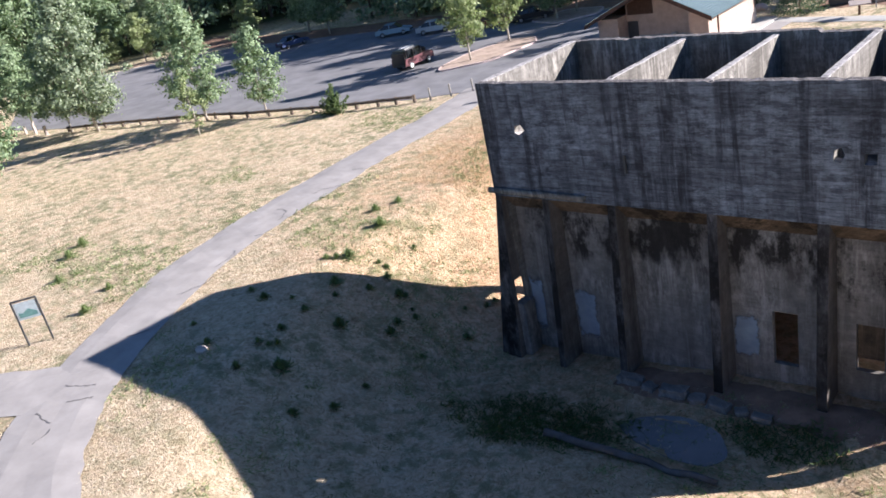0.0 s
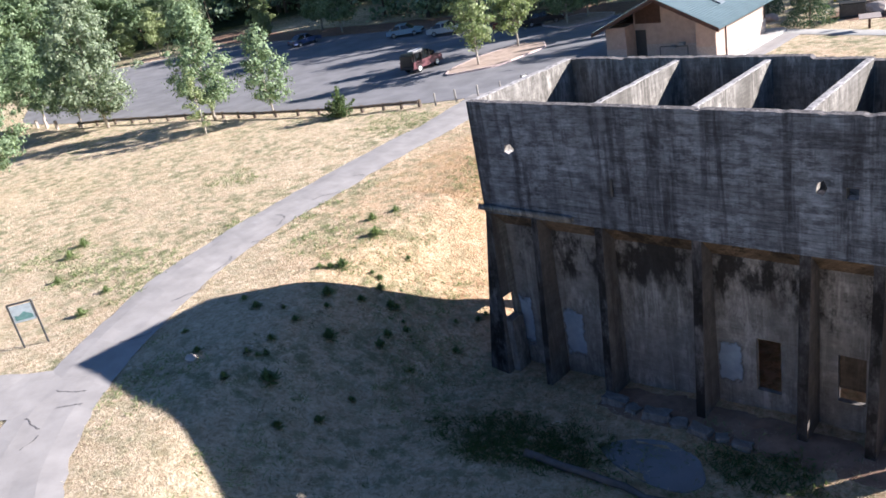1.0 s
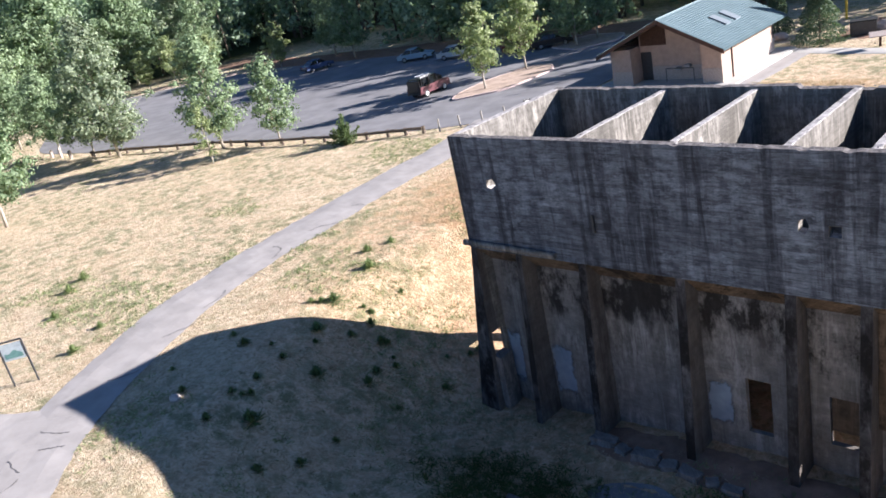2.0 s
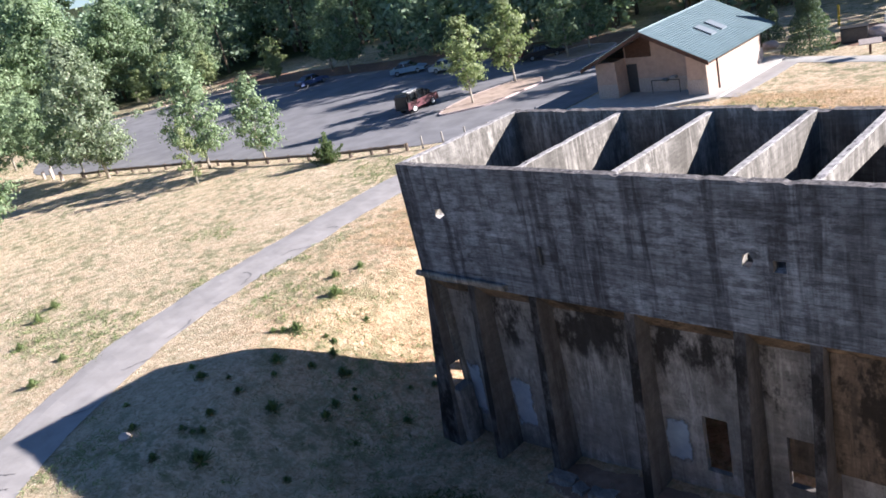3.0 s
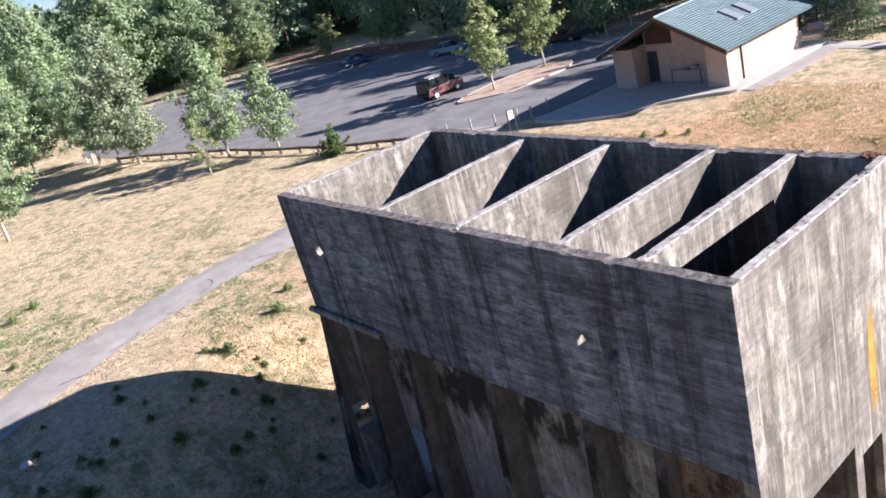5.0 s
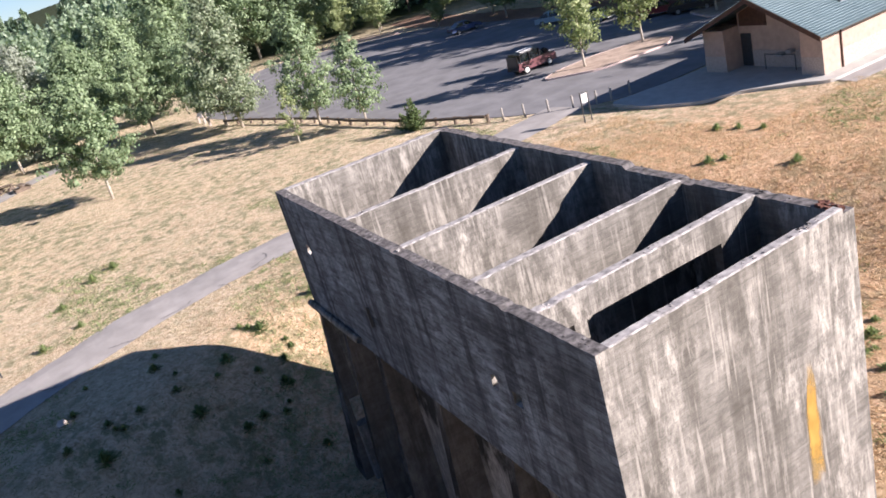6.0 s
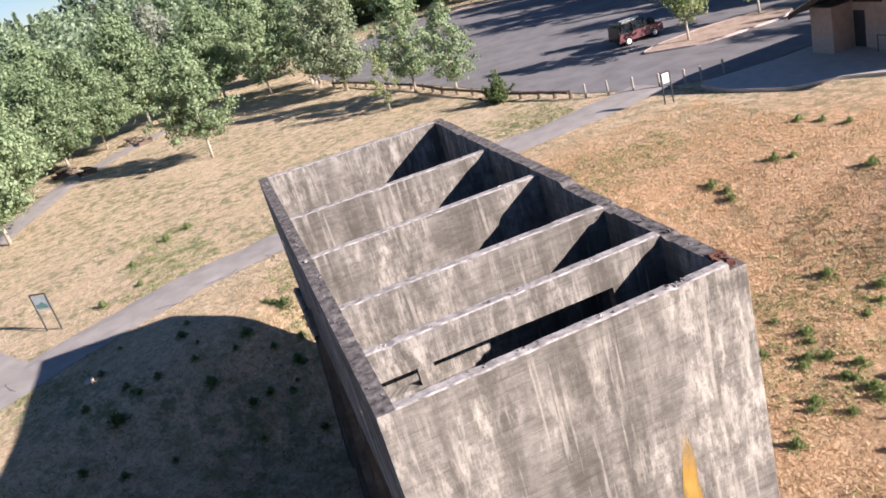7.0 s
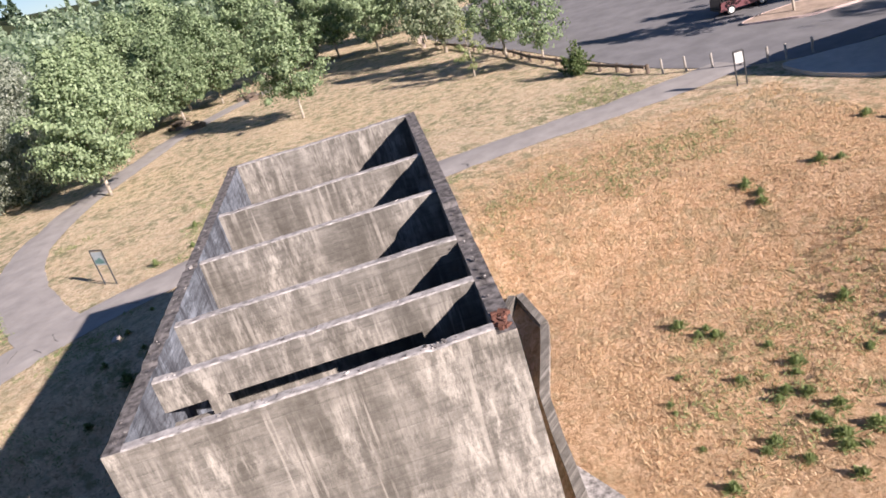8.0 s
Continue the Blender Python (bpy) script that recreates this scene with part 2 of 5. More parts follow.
M["leaf"] = leaves("plane_tree_leaves", (0.07, 0.12, 0.05), (0.35, 0.44, 0.245), 0.34)
M["silver_leaf"] = leaves("grey_green_poplar_leaves", (0.1, 0.14, 0.075), (0.43, 0.485, 0.315), 0.36)
M["leaf_far"] = leaves("woodland_leaves", (0.085, 0.14, 0.09), (0.5, 0.61, 0.41), 0.5)
M["leaf_yellow"] = leaves("yellowing_leaves", (0.1, 0.14, 0.045), (0.4, 0.445, 0.21), 0.42)
M["needle"] = leaves("conifer_needles", (0.03, 0.06, 0.04), (0.13, 0.18, 0.11), 0.25)
M["silver"] = leaves("silvery_leaves", (0.12, 0.145, 0.1), (0.42, 0.45, 0.36), 0.4)
# for the fence shrub, and darker stand-in for weeds in the ruin's shadow
M["shrub"] = leaves("shrub_and_shaded_weed_leaves", (0.045, 0.08, 0.025), (0.19, 0.25, 0.1), 0.3)
M["weed"] = leaves("green_weeds", (0.12, 0.165, 0.055), (0.34, 0.4, 0.17))
# real green of the hollow, with the ruin's shade put into the tone
M["shade_grass"] = leaves("shade_darkened_hollow_grass", (0.035, 0.06, 0.02), (0.1, 0.14, 0.045))
M["straw"] = leaves("dry_grass", (0.56, 0.44, 0.27), (0.83, 0.7, 0.49), 0.3)
M["tawny"] = leaves("tawny_dry_grass", (0.5, 0.33, 0.18), (0.88, 0.64, 0.41), 0.3)

# dry meadow, redder behind the ruin, with a dark woodland floor far off
m, nt, b = material("dry_meadow", 0.97, 0.1)
v = coords(nt)
fine = fbm(nt, v, 3.6, 9, 0.74, 0.9)
wide = fbm(nt, v, 0.7, 7, 0.68, 0.4)
pale = ramp(nt, fine, [(0.3, (0.24, 0.17, 0.095)), (0.47, (0.655, 0.51, 0.335)), (0.66, (0.87, 0.74, 0.54))])
tawny = ramp(nt, fine, [(0.3, (0.26, 0.15, 0.075)), (0.46, (0.63, 0.395, 0.222)), (0.64, (0.88, 0.635, 0.408))])
place = nt.nodes.new("ShaderNodeVectorMath")
place.operation = "DISTANCE"
place.inputs[1].default_value = (0.12, 0.45, 0)
nt.links.new(coords(nt, (0.03, 0.03, 0)), place.inputs[0])
shift = nt.nodes.new("ShaderNodeMath")
shift.operation = "MULTIPLY_ADD"
shift.inputs[1].default_value = 0.5
nt.links.new(fbm(nt, v, 0.09, 5, 0.6), shift.inputs[0])
nt.links.new(place.outputs["Value"], shift.inputs[2])
red = ramp(nt, shift.outputs[0], [(0.7, gray(1)), (1.05, gray(0))])
col = mix(nt, red, pale, tawny)
col = mix(nt, ramp(nt, wide, [(0.5, gray(0)), (0.66, gray(0.42))]), col, (0.38, 0.245, 0.135))
gfac = ramp(nt, fbm(nt, v, 0.11, 6, 0.65, 0.6), [(0.37, gray(0)), (0.54, gray(0.9))])
gfine = ramp(nt, fbm(nt, v, 1.3, 8, 0.72), [(0.47, gray(0)), (0.58, gray(1))])
gfac = mix(nt, red, gfac, mix(nt, 1.0, gfac, gray(0.5), "MULTIPLY"))
col = mix(nt, mix(nt, 1.0, gfac, gfine, "MULTIPLY"), col, (0.235, 0.24, 0.125))
reach = nt.nodes.new("ShaderNodeVectorMath")
reach.operation = "LENGTH"
nt.links.new(coords(nt, (0.0045, 0.0045, 0)), reach.inputs[0])
col = mix(nt, ramp(nt, reach.outputs["Value"], [(0.52, gray(0)), (0.62, gray(1))]), col, (0.045, 0.055, 0.025))
nt.links.new(col, b.inputs["Base Color"])
bump(nt, b, mix(nt, 0.5, fbm(nt, v, 2.2, 9, 0.75), fbm(nt, v, 9, 6, 0.7)), 1.0, 0.35)
M["meadow"] = m


# ---- building blocks ----
def finish(bm, name, mat, parent=None, label="", smooth=False):
    bmesh.ops.recalc_face_normals(bm, faces=bm.faces)
    me = bpy.data.meshes.new(name)
    bm.to_mesh(me)
    bm.free()
    for mm in (mat if isinstance(mat, (list, tuple)) else [mat]):
        me.materials.append(mm)
    if smooth:
        me.polygons.foreach_set("use_smooth", [True] * len(me.polygons))
    ob = new(name, me)
    if parent:
        ob.parent = parent
    if label:
        ob["label"] = label
    return ob


def part(name, bm, mat, parent, label="", smooth=False):
    return finish(bm, name, mat, parent, label, smooth)


def thing(name, at=None, label="", category="", group="", kind=""):
    ob = new(name)
    ob.matrix_basis = at or Matrix()
    return tagged(ob, label, category, group, kind)


def box(bm, lo, hi, m=None, bevel=0.0):
    lo, hi = Vector(lo), Vector(hi)
    r = bmesh.ops.create_cube(bm, size=1.0, matrix=(m or Matrix()) @ Matrix.Translation((lo + hi) / 2) @ Matrix.Diagonal((*(hi - lo), 1)))
    if bevel:
        edges = list({e for v in r["verts"] for e in v.link_edges})
        bmesh.ops.bevel(bm, geom=edges, offset=bevel, segments=2, affect="EDGES")
    return bm


def boxed(lo, hi, m=None, bevel=0.0):
    return box(bmesh.new(), lo, hi, m, bevel)


def rod(bm, a, b, r0, r1=None, seg=8, wob=0.0, steps=1):
    """A tapered round bar from a to b."""
    a, b = Vector(a), Vector(b)
    r1 = r0 if r1 is None else r1
    q = (b - a).to_track_quat("Z", "Y").to_matrix()
    rings = []
    for k in range(steps + 1):
        f = k / steps
        off = Vector((random.uniform(-wob, wob), random.uniform(-wob, wob), 0)) if 0 < k < steps else Vector()
        c = a.lerp(b, f) + q @ off
        r = r0 + (r1 - r0) * f
        rings.append([bm.verts.new(c + q @ Vector((r * math.cos(2 * math.pi * s / seg), r * math.sin(2 * math.pi * s / seg), 0))) for s in range(seg)])
    for p, n in zip(rings, rings[1:]):
        for s in range(seg):
            bm.faces.new((p[s], p[(s + 1) % seg], n[(s + 1) % seg], n[s]))
    bm.faces.new(rings[0])
    bm.faces.new(rings[-1])
    return bm


def prism(bm, outline, near, far):
    """Extrude a flat outline: near(u, w) and far(u, w) give the places of its two faces."""
    a = [bm.verts.new(near(u, w)) for u, w in outline]
    b = [bm.verts.new(far(u, w)) for u, w in outline]
    n = len(a)
    fa, fb = bm.faces.new(a), bm.faces.new(list(reversed(b)))
    for i in range(n):
        bm.faces.new((a[i], a[(i + 1) % n], b[(i + 1) % n], b[i]))
    fa.normal_update()
    fb.normal_update()
    bmesh.ops.triangulate(bm, faces=[fa, fb], ngon_method="EAR_CLIP")
    return bm


def pierced(bm, outline, holes, near, far, flare=0.0):
    """Like prism, with openings through it that splay to one side towards the far face."""
    loops = [outline, *holes]
    A, B, edges, pair = [], [], [], {}
    for loop in loops:
        a = [bm.verts.new(near(u, w)) for u, w in loop]
        mu = sum(p[0] for p in loop) / len(loop)
        k = 0.0 if loop is outline else flare
        b = [bm.verts.new(far(u + (k if u > mu else 0.0), w)) for u, w in loop]
        edges += [bm.edges.new((a[i], a[(i + 1) % len(a)])) for i in range(len(a))]
        pair.update(zip(a, b))
        A.append(a)
        B.append(b)
    made = [f for f in bmesh.ops.triangle_fill(bm, edges=edges, use_beauty=True)["geom"] if isinstance(f, bmesh.types.BMFace)]
    for f in made:
        bm.faces.new([pair[v] for v in reversed(f.verts)])
    for a, b in zip(A, B):
        n = len(a)
        for i in range(n):
            bm.faces.new((a[i], a[(i + 1) % n], b[(i + 1) % n], b[i]))
    return bm


def raw(name, verts, faces, mat, parent=None, smooth=False):
    me = bpy.data.meshes.new(name)
    me.from_pydata(verts, [], faces)
    me.materials.append(mat)
    if smooth:
        me.polygons.foreach_set("use_smooth", [True] * len(me.polygons))
    ob = new(name, me)
    if parent:
        ob.parent = parent
    return ob


def quads(name, centres, sizes, mat, parent=None, rng=None, flat=0.0, aspect=0.62, facing=None):
    """Leaves: one small folded blade at each centre, turned at random."""
    n = len(centres)
    ax = rng.normal(size=(n, 3))
    ax[:, 2] *= 1 - flat
    ax /= np.linalg.norm(ax, axis=1, keepdims=True)
    up = rng.normal(size=(n, 3))
    up -= ax * (up * ax).sum(1, keepdims=True)
    up /= np.linalg.norm(up, axis=1, keepdims=True)
    if facing is not None:
        n3 = facing + rng.normal(size=(n, 3)) * 0.4
        n3 /= np.linalg.norm(n3, axis=1, keepdims=True)
        ax -= n3 * (ax * n3).sum(1, keepdims=True)
        ax /= np.linalg.norm(ax, axis=1, keepdims=True)
        up = np.cross(n3, ax)
    s = np.asarray(sizes).reshape(-1, 1)
    a, b = ax * s * 0.5, up * s * 0.5 * aspect
    V = np.stack([centres - a, centres + b, centres + a, centres - b], 1).reshape(-1, 3)
    me = bpy.data.meshes.new(name)
    me.vertices.add(4 * n)
    me.loops.add(4 * n)
    me.polygons.add(n)
    me.vertices.foreach_set("co", V.astype(np.float32).ravel())
    me.loops.foreach_set("vertex_index", np.arange(4 * n, dtype=np.int32))
    me.polygons.foreach_set("loop_start", np.arange(0, 4 * n, 4, dtype=np.int32))
    me.update(calc_edges=True)
    me.materials.append(mat)
    ob = new(name, me)
    if parent:
        ob.parent = parent
    return ob


# ---- the ground ----
def step(t):
    t = min(max(t, 0.0), 1.0)
    return t * t * (3 - 2 * t)


FLAT = 1.35


def ground_z(x, y):
    """Level meadow with a wide hollow round the ruin, deepest along its foot."""
    d = math.hypot((x - 10) / 20, (y - 4) / (24 if y < 4 else 23))
    s = step((d - 0.68) / 0.37)
    z = -1.15 + (FLAT + 1.15) * s
    dx = max(-0.5 - x, 0, x - 17)
    dy = max(-3 - y, 0, (y - 7.0 - 1.3 * step((3.2 - x) / 4.2)) * 12)
    z -= (0.45 + 0.8 * step((12 - x) / 12)) * (1 - step(math.hypot(dx, dy) / 4.0))
    z -= 0.5 * math.exp(-((x - 12) / 4.5) ** 2 - ((y + 4) / 3.0) ** 2)
    z += (1 - s) * 0.09 * noise.noise((x * 0.5, y * 0.5, 3.1)) + (1 - s) * 0.05 * noise.noise((x * 1.3, y * 1.3, 7.7))
    rough = max(step((25 + 0.2 * min(0, x + 20) - y) / 3), step((x + 4) / 2) * step((40 - y) / 3))
    z += rough * (0.03 * noise.noise((x * 0.9, y * 0.9, 5.5)) + 0.05 * noise.noise((x * 0.3, y * 0.3, 8.5)))
    far = math.hypot(x, y)
    if far > 160:
        west = max(0.0, -x - 0.35 * abs(y)) / max(far, 1)
        z += 34 * step((far - 260) / 500) * (0.35 + west) * (0.75 + 0.5 * noise.noise((x * 0.004, y * 0.004, 1.7)))
    return z


def spaced(lo, hi, fine, reach):
    a = list(np.arange(lo, hi + 0.01, fine))
    d, left, right = fine, [], []
    x = hi
    while x < reach:
        d *= 1.16
        x += d
        right.append(x)
    d, x = fine, lo
    while x > -reach:
        d *= 1.16
        x -= d
        left.append(x)
    return left[::-1] + a + right


gx, gy = spaced(-44, 24, 0.5, 1500), spaced(-26, 34, 0.5, 1500)
gv = [(x, y, ground_z(x, y)) for y in gy for x in gx]
nx = len(gx)
gf = [(j * nx + i, j * nx + i + 1, (j + 1) * nx + i + 1, (j + 1) * nx + i) for j in range(len(gy) - 1) for i in range(nx - 1)]
ground = tagged(raw("ground", gv, gf, M["meadow"], smooth=True), "dry straw-coloured meadow with thin green patches", "ground", kind="structure")


def ribbon(name, points, width, lift, mat, label, category, edge=0.14, drop=0.05):
    """A paved strip along a smooth line through the points."""
    P = [Vector((*p, 0)) for p in points]
    line = []
    for i in range(len(P) - 1):
        p0, p1, p2, p3 = P[max(i - 1, 0)], P[i], P[i + 1], P[min(i + 2, len(P) - 1)]
        k = max(2, int((p2 - p1).length / 0.5))
        for j in range(k):
            t = j / k
            line.append(0.5 * (2 * p1 + (p2 - p0) * t + (2 * p0 - 5 * p1 + 4 * p2 - p3) * t * t + (3 * p1 - p0 - 3 * p2 + p3) * t ** 3))
    line.append(P[-1])
    verts, faces = [], []
    for i, c in enumerate(line):
        d = (line[min(i + 1, len(line) - 1)] - line[max(i - 1, 0)]).normalized()
        n = Vector((-d.y, d.x, 0))
        w = width(i / (len(line) - 1)) if callable(width) else width
        for s in (-1, -0.5, 0, 0.5, 1):
            e = edge * (noise.noise((c.x * 1.1, c.y * 1.1, s * 5)) + noise.noise((c.x * 0.35, c.y * 0.35, s * 3))) if abs(s) == 1 else 0
            q = c + n * (s * w / 2 + e)
            verts.append((q.x, q.y, ground_z(q.x, q.y) + lift - (drop if abs(s) == 1 else 0)))
        if i:
            a = 5 * (i - 1)
            faces += [(a + k, a + k + 1, a + k + 6, a + k + 5) for k in range(4)]
    return tagged(raw(name, verts, faces, mat), label, category, kind="structure")


MAIN = [(-22.0, 27.4), (-21.2, 23.8), (-20.5, 19.5), (-20.1, 14.0), (-19.5, 8.5), (-18.9, 5.0), (-18.3, 1.0), (-16.9, -4.2), (-14.9, -8.2), (-13.0, -11.2), (-11.3, -13.5), (-9.4, -15.5), (-6.2, -17.8), (0.5, -20.4), (9.0, -23.4), (24.0, -28.0), (46.0, -33.0), (80.0, -38.0)]
WEST = [(-11.2, -13.0), (-13.2, -14.5), (-17.0, -16.7), (-22.4, -19.4), (-28.4, -21.2), (-34.0, -21.6), (-41.0, -21.2), (-47.0, -20.0), (-56.0, -17.8), (-62.0, -16.0), (-74.0, -9.0), (-86.0, 4.0)]
ribbon("path_main", MAIN, 3.5, 0.08, M["path"], "worn grey asphalt footpath through dry grass", "path")
ribbon("path_west", WEST, lambda f: 3.4 - 0.8 * f, 0.086, M["path"], "worn grey asphalt footpath branching towards the trees", "path")

# ---- car park ----
def polygon(name, pts, z, thick, mat, label, category, bevel=0.0):
    bm = bmesh.new()
    prism(bm, pts, lambda u, w: Vector((u, w, z)), lambda u, w: Vector((u, w, z - thick)))
    return tagged(finish(bm, name, mat), label, category, kind="structure")


def rounded(pts, r=0.5, seg=4):
    out = []
    n = len(pts)
    for i in range(n):
        p, a, b = Vector(pts[i]), Vector(pts[i - 1]), Vector(pts[(i + 1) % n])
        d0, d1 = (a - p), (b - p)
        k = min(r, d0.length * 0.45, d1.length * 0.45)
        p0, p1 = p + d0.normalized() * k, p + d1.normalized() * k
        for j in range(seg + 1):
            t = j / seg
            q = p0 * (1 - t) ** 2 + p * 2 * t * (1 - t) + p1 * t * t
            out.append((q.x, q.y))
    return out


LOT = [(-82, 12.9), (-68, 14.9), (-50, 19.4), (-36, 22.0), (-26.6, 24.2), (-22, 26.6), (-19.4, 29.0), (-18.2, 32.0), (-18.2, 39.0), (-18.7, 48.0), (-25, 57.8), (-34, 55.0), (-58, 56.3), (-76, 54.8), (-91.5, 53.0), (-105, 42.5), (-111, 34.0), (-104, 24.0)]
polygon("parking_lot", rounded(LOT, 4), FLAT + 0.035, 0.1, M["asphalt"], "sun-bleached grey asphalt parking lot with tree shadows", "parking lot")
APRON = [(-18.4, 28.4), (-14.8, 28.4), (-11.5, 29.8), (-10.3, 32.2), (-7.3, 34.1), (-5.8, 34.7), (-5.4, 46.1), (-17.0, 46.1), (-17.4, 34.0)]
ribbon("pavement_walk", [(-6.1, 45.5), (-2.4, 44.6), (2.6, 43.5), (9.0, 42.1), (17.0, 39.9)], 1.7, 0.075, M["slab"], "pale concrete walk past the restroom", "pavement", 0.03)
ribbon("pavement_side", [(-5.3, 35.1), (-5.1, 38.9), (-4.9, 42.9), (-4.8, 45.1)], 2.0, 0.045, M["path"], "dusty grey strip beside the restroom wall", "pavement", 0.25)
polygon("pavement_apron", rounded(APRON, 0.8), FLAT + 0.2, 0.4, M["slab"], "pale concrete walk around the restroom", "pavement")


def planted_island(pts, label):
    t = thing("traffic_island", label=label, category="traffic island")
    ring = rounded(pts, 1.0, 5)
    c = Vector((sum(p[0] for p in ring) / len(ring), sum(p[1] for p in ring) / len(ring)))
    inner = [tuple(Vector(p) + (c - Vector(p)).normalized() * 0.16) for p in ring]
    bm = bmesh.new()
    n = len(ring)
    z0, z1 = FLAT, FLAT + 0.18
    rows = [[bm.verts.new((*p, z)) for p in q] for q, z in ((ring, z0), (ring, z1), (inner, z1), (inner, z0))]
    for a, b in zip(rows, rows[1:]):
        for i in range(n):
            bm.faces.new((a[i], a[(i + 1) % n], b[(i + 1) % n], b[i]))
    part("kerb", bm, M["curb"], t, "faded pale red kerb")
    bm = bmesh.new()
    prism(bm, inner, lambda u, w: Vector((u, w, FLAT + 0.16)), lambda u, w: Vector((u, w, FLAT)))
    part("soil", bm, M["soil"], t, "dry brown soil")
    return t


planted_island([(-31.5, 32.3), (-27.8, 35.7), (-27.2, 42.7), (-29.1, 45.3), (-31.5, 44.7), (-33.1, 39.3), (-32.7, 34.5)], "traffic island of dry soil with faded red kerb")
planted_island([(-35.4, 53.4), (-30.2, 50.9), (-27.4, 54.9), (-28.5, 58.4), (-33.5, 58.9)], "far traffic island of dry soil under young trees")
planted_island([(-107.5, 41.5), (-102.0, 47.5), (-95.5, 50.4), (-96.5, 52.4), (-103.5, 50.0), (-109.5, 43.4)], "long curved island of dry soil with reddish kerb")

# ---- the ruin ----
FL, BL, BR, FR = (-0.3, 0.06), (0.08, 6.52), (15.97, 6.5), (16.07, 0.03)
LEN, DEEP = 16.0, 6.45


def top_z(x):
    return 9.17 - 0.012 * x


def plan(x, y, z):
    """A place in the ruin, whose corners are slightly out of square."""
    u, w = x / LEN, y / DEEP
    ax, ay = FL[0] + (FR[0] - FL[0]) * u, FL[1] + (FR[1] - FL[1]) * u
    bx, by = BL[0] + (BR[0] - BL[0]) * u, BL[1] + (BR[1] - BL[1]) * u
    return Vector((ax + (bx - ax) * w, ay + (by - ay) * w, z))


ruin = thing("concrete_ruin", label="roofless weathered concrete storage bin ruin with open cells", category="ruin")
random.seed(5)


def chipped(a, b, z, amp, pitch=0.11, key=0.0, falls=()):
    """An uneven broken edge from a to b at height z(u)."""
    n = max(2, int(abs(b - a) / pitch))
    out = []
    for i in range(n + 1):
        u = a + (b - a) * i / n
        d = amp * (0.2 + noise.noise((u * 4.0, key, 1.3)) * 0.15 + max(0.0, noise.noise((math.floor(u * 3.7) * 1.7, key, 4.3)) - 0.15) * 2.6 + random.uniform(-0.12, 0.12))
        for f0, f1, h in falls:
            if f0 <= u <= f1:
                d += h
        out.append((u, z(u) - max(0, d)))
    return out


def rimmed(bm, name, mat, label, rim):
    """A wall whose broken top shows another face of the concrete."""
    bmesh.ops.recalc_face_normals(bm, faces=bm.faces)
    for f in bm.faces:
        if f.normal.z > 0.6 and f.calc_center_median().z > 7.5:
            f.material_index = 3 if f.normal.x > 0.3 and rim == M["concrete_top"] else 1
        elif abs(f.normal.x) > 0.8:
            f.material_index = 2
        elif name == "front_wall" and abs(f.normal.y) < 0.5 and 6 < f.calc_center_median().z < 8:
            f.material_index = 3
    return part(name, bm, [mat, rim, M["concrete"], M["edge"]], ruin, label)


def along_x(outline, y0, y1, name, mat, label, rim):
    bm = bmesh.new()
    prism(bm, outline, lambda u, w: plan(u, y0, w), lambda u, w: plan(u, y1, w))
    return rimmed(bm, name, mat, label, rim)


def along_y(outline, x0, x1, name, mat, label):
    bm = bmesh.new()
    rings = []
    for x, drop in ((x0, 0.0), (x1 - 0.03, 0.0), (x1, 0.02)):
        rings.append([bm.verts.new(plan(x, u, w - (drop if w > 8.4 else 0))) for u, w in outline])
    ends = [bm.faces.new(rings[0]), bm.faces.new(rings[2][::-1])]
    for f in ends:
        f.normal_update()
    n = len(outline)
    for a, b in zip(rings, rings[1:]):
        for i in range(n):
            bm.faces.new((a[i], a[(i + 1) % n], b[(i + 1) % n], b[i]))
    bmesh.ops.triangulate(bm, faces=ends, ngon_method="EAR_CLIP")
    return rimmed(bm, name, mat, label, M["concrete_top"])


WB = 4.72
FOOT = -3.0
# front wall with two broken spout holes and a square one
HOLES = [[(1.42, 7.3), (1.6, 7.22), (1.86, 7.38), (1.72, 7.6), (1.45, 7.56)], [(12.1, 6.7), (12.28, 6.64), (12.4, 6.88), (12.3, 7.1), (12.12, 7.02)], [(12.88, 6.62), (13.2, 6.62), (13.2, 6.94), (12.88, 6.94)]]
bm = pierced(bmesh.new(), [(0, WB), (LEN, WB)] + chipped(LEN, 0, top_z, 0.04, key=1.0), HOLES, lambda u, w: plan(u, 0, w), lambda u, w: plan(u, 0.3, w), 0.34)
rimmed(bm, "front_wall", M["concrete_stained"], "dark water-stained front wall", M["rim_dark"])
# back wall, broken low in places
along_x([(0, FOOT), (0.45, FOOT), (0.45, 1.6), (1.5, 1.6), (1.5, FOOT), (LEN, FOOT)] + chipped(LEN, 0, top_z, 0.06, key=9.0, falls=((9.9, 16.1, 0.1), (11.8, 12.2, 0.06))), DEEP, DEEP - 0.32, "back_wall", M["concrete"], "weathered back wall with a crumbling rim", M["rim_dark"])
# left end wall, open beside the corner column and near the back
along_y([(0.3, 1.05), (0.64, 1.05), (0.64, FOOT), (4.95, FOOT), (4.95, 0.9), (5.95, 0.9), (5.95, FOOT), (DEEP - 0.32, FOOT)] + chipped(DEEP - 0.32, 0.3, lambda u: top_z(0), 0.025, key=3.0), 0, 0.28, "end_wall", M["concrete"], "weathered end wall with two low openings")
part("window_sill", boxed((-0.2, -0.1, FOOT), (0.25, 0.64, 0.0)), M["concrete_low"], ruin, "low sill wall in the front opening")
part("window_sill", boxed((0.05, 4.95, FOOT), (0.3, 5.95, -0.5)), M["concrete_low"], ruin, "low sill wall in the back opening")
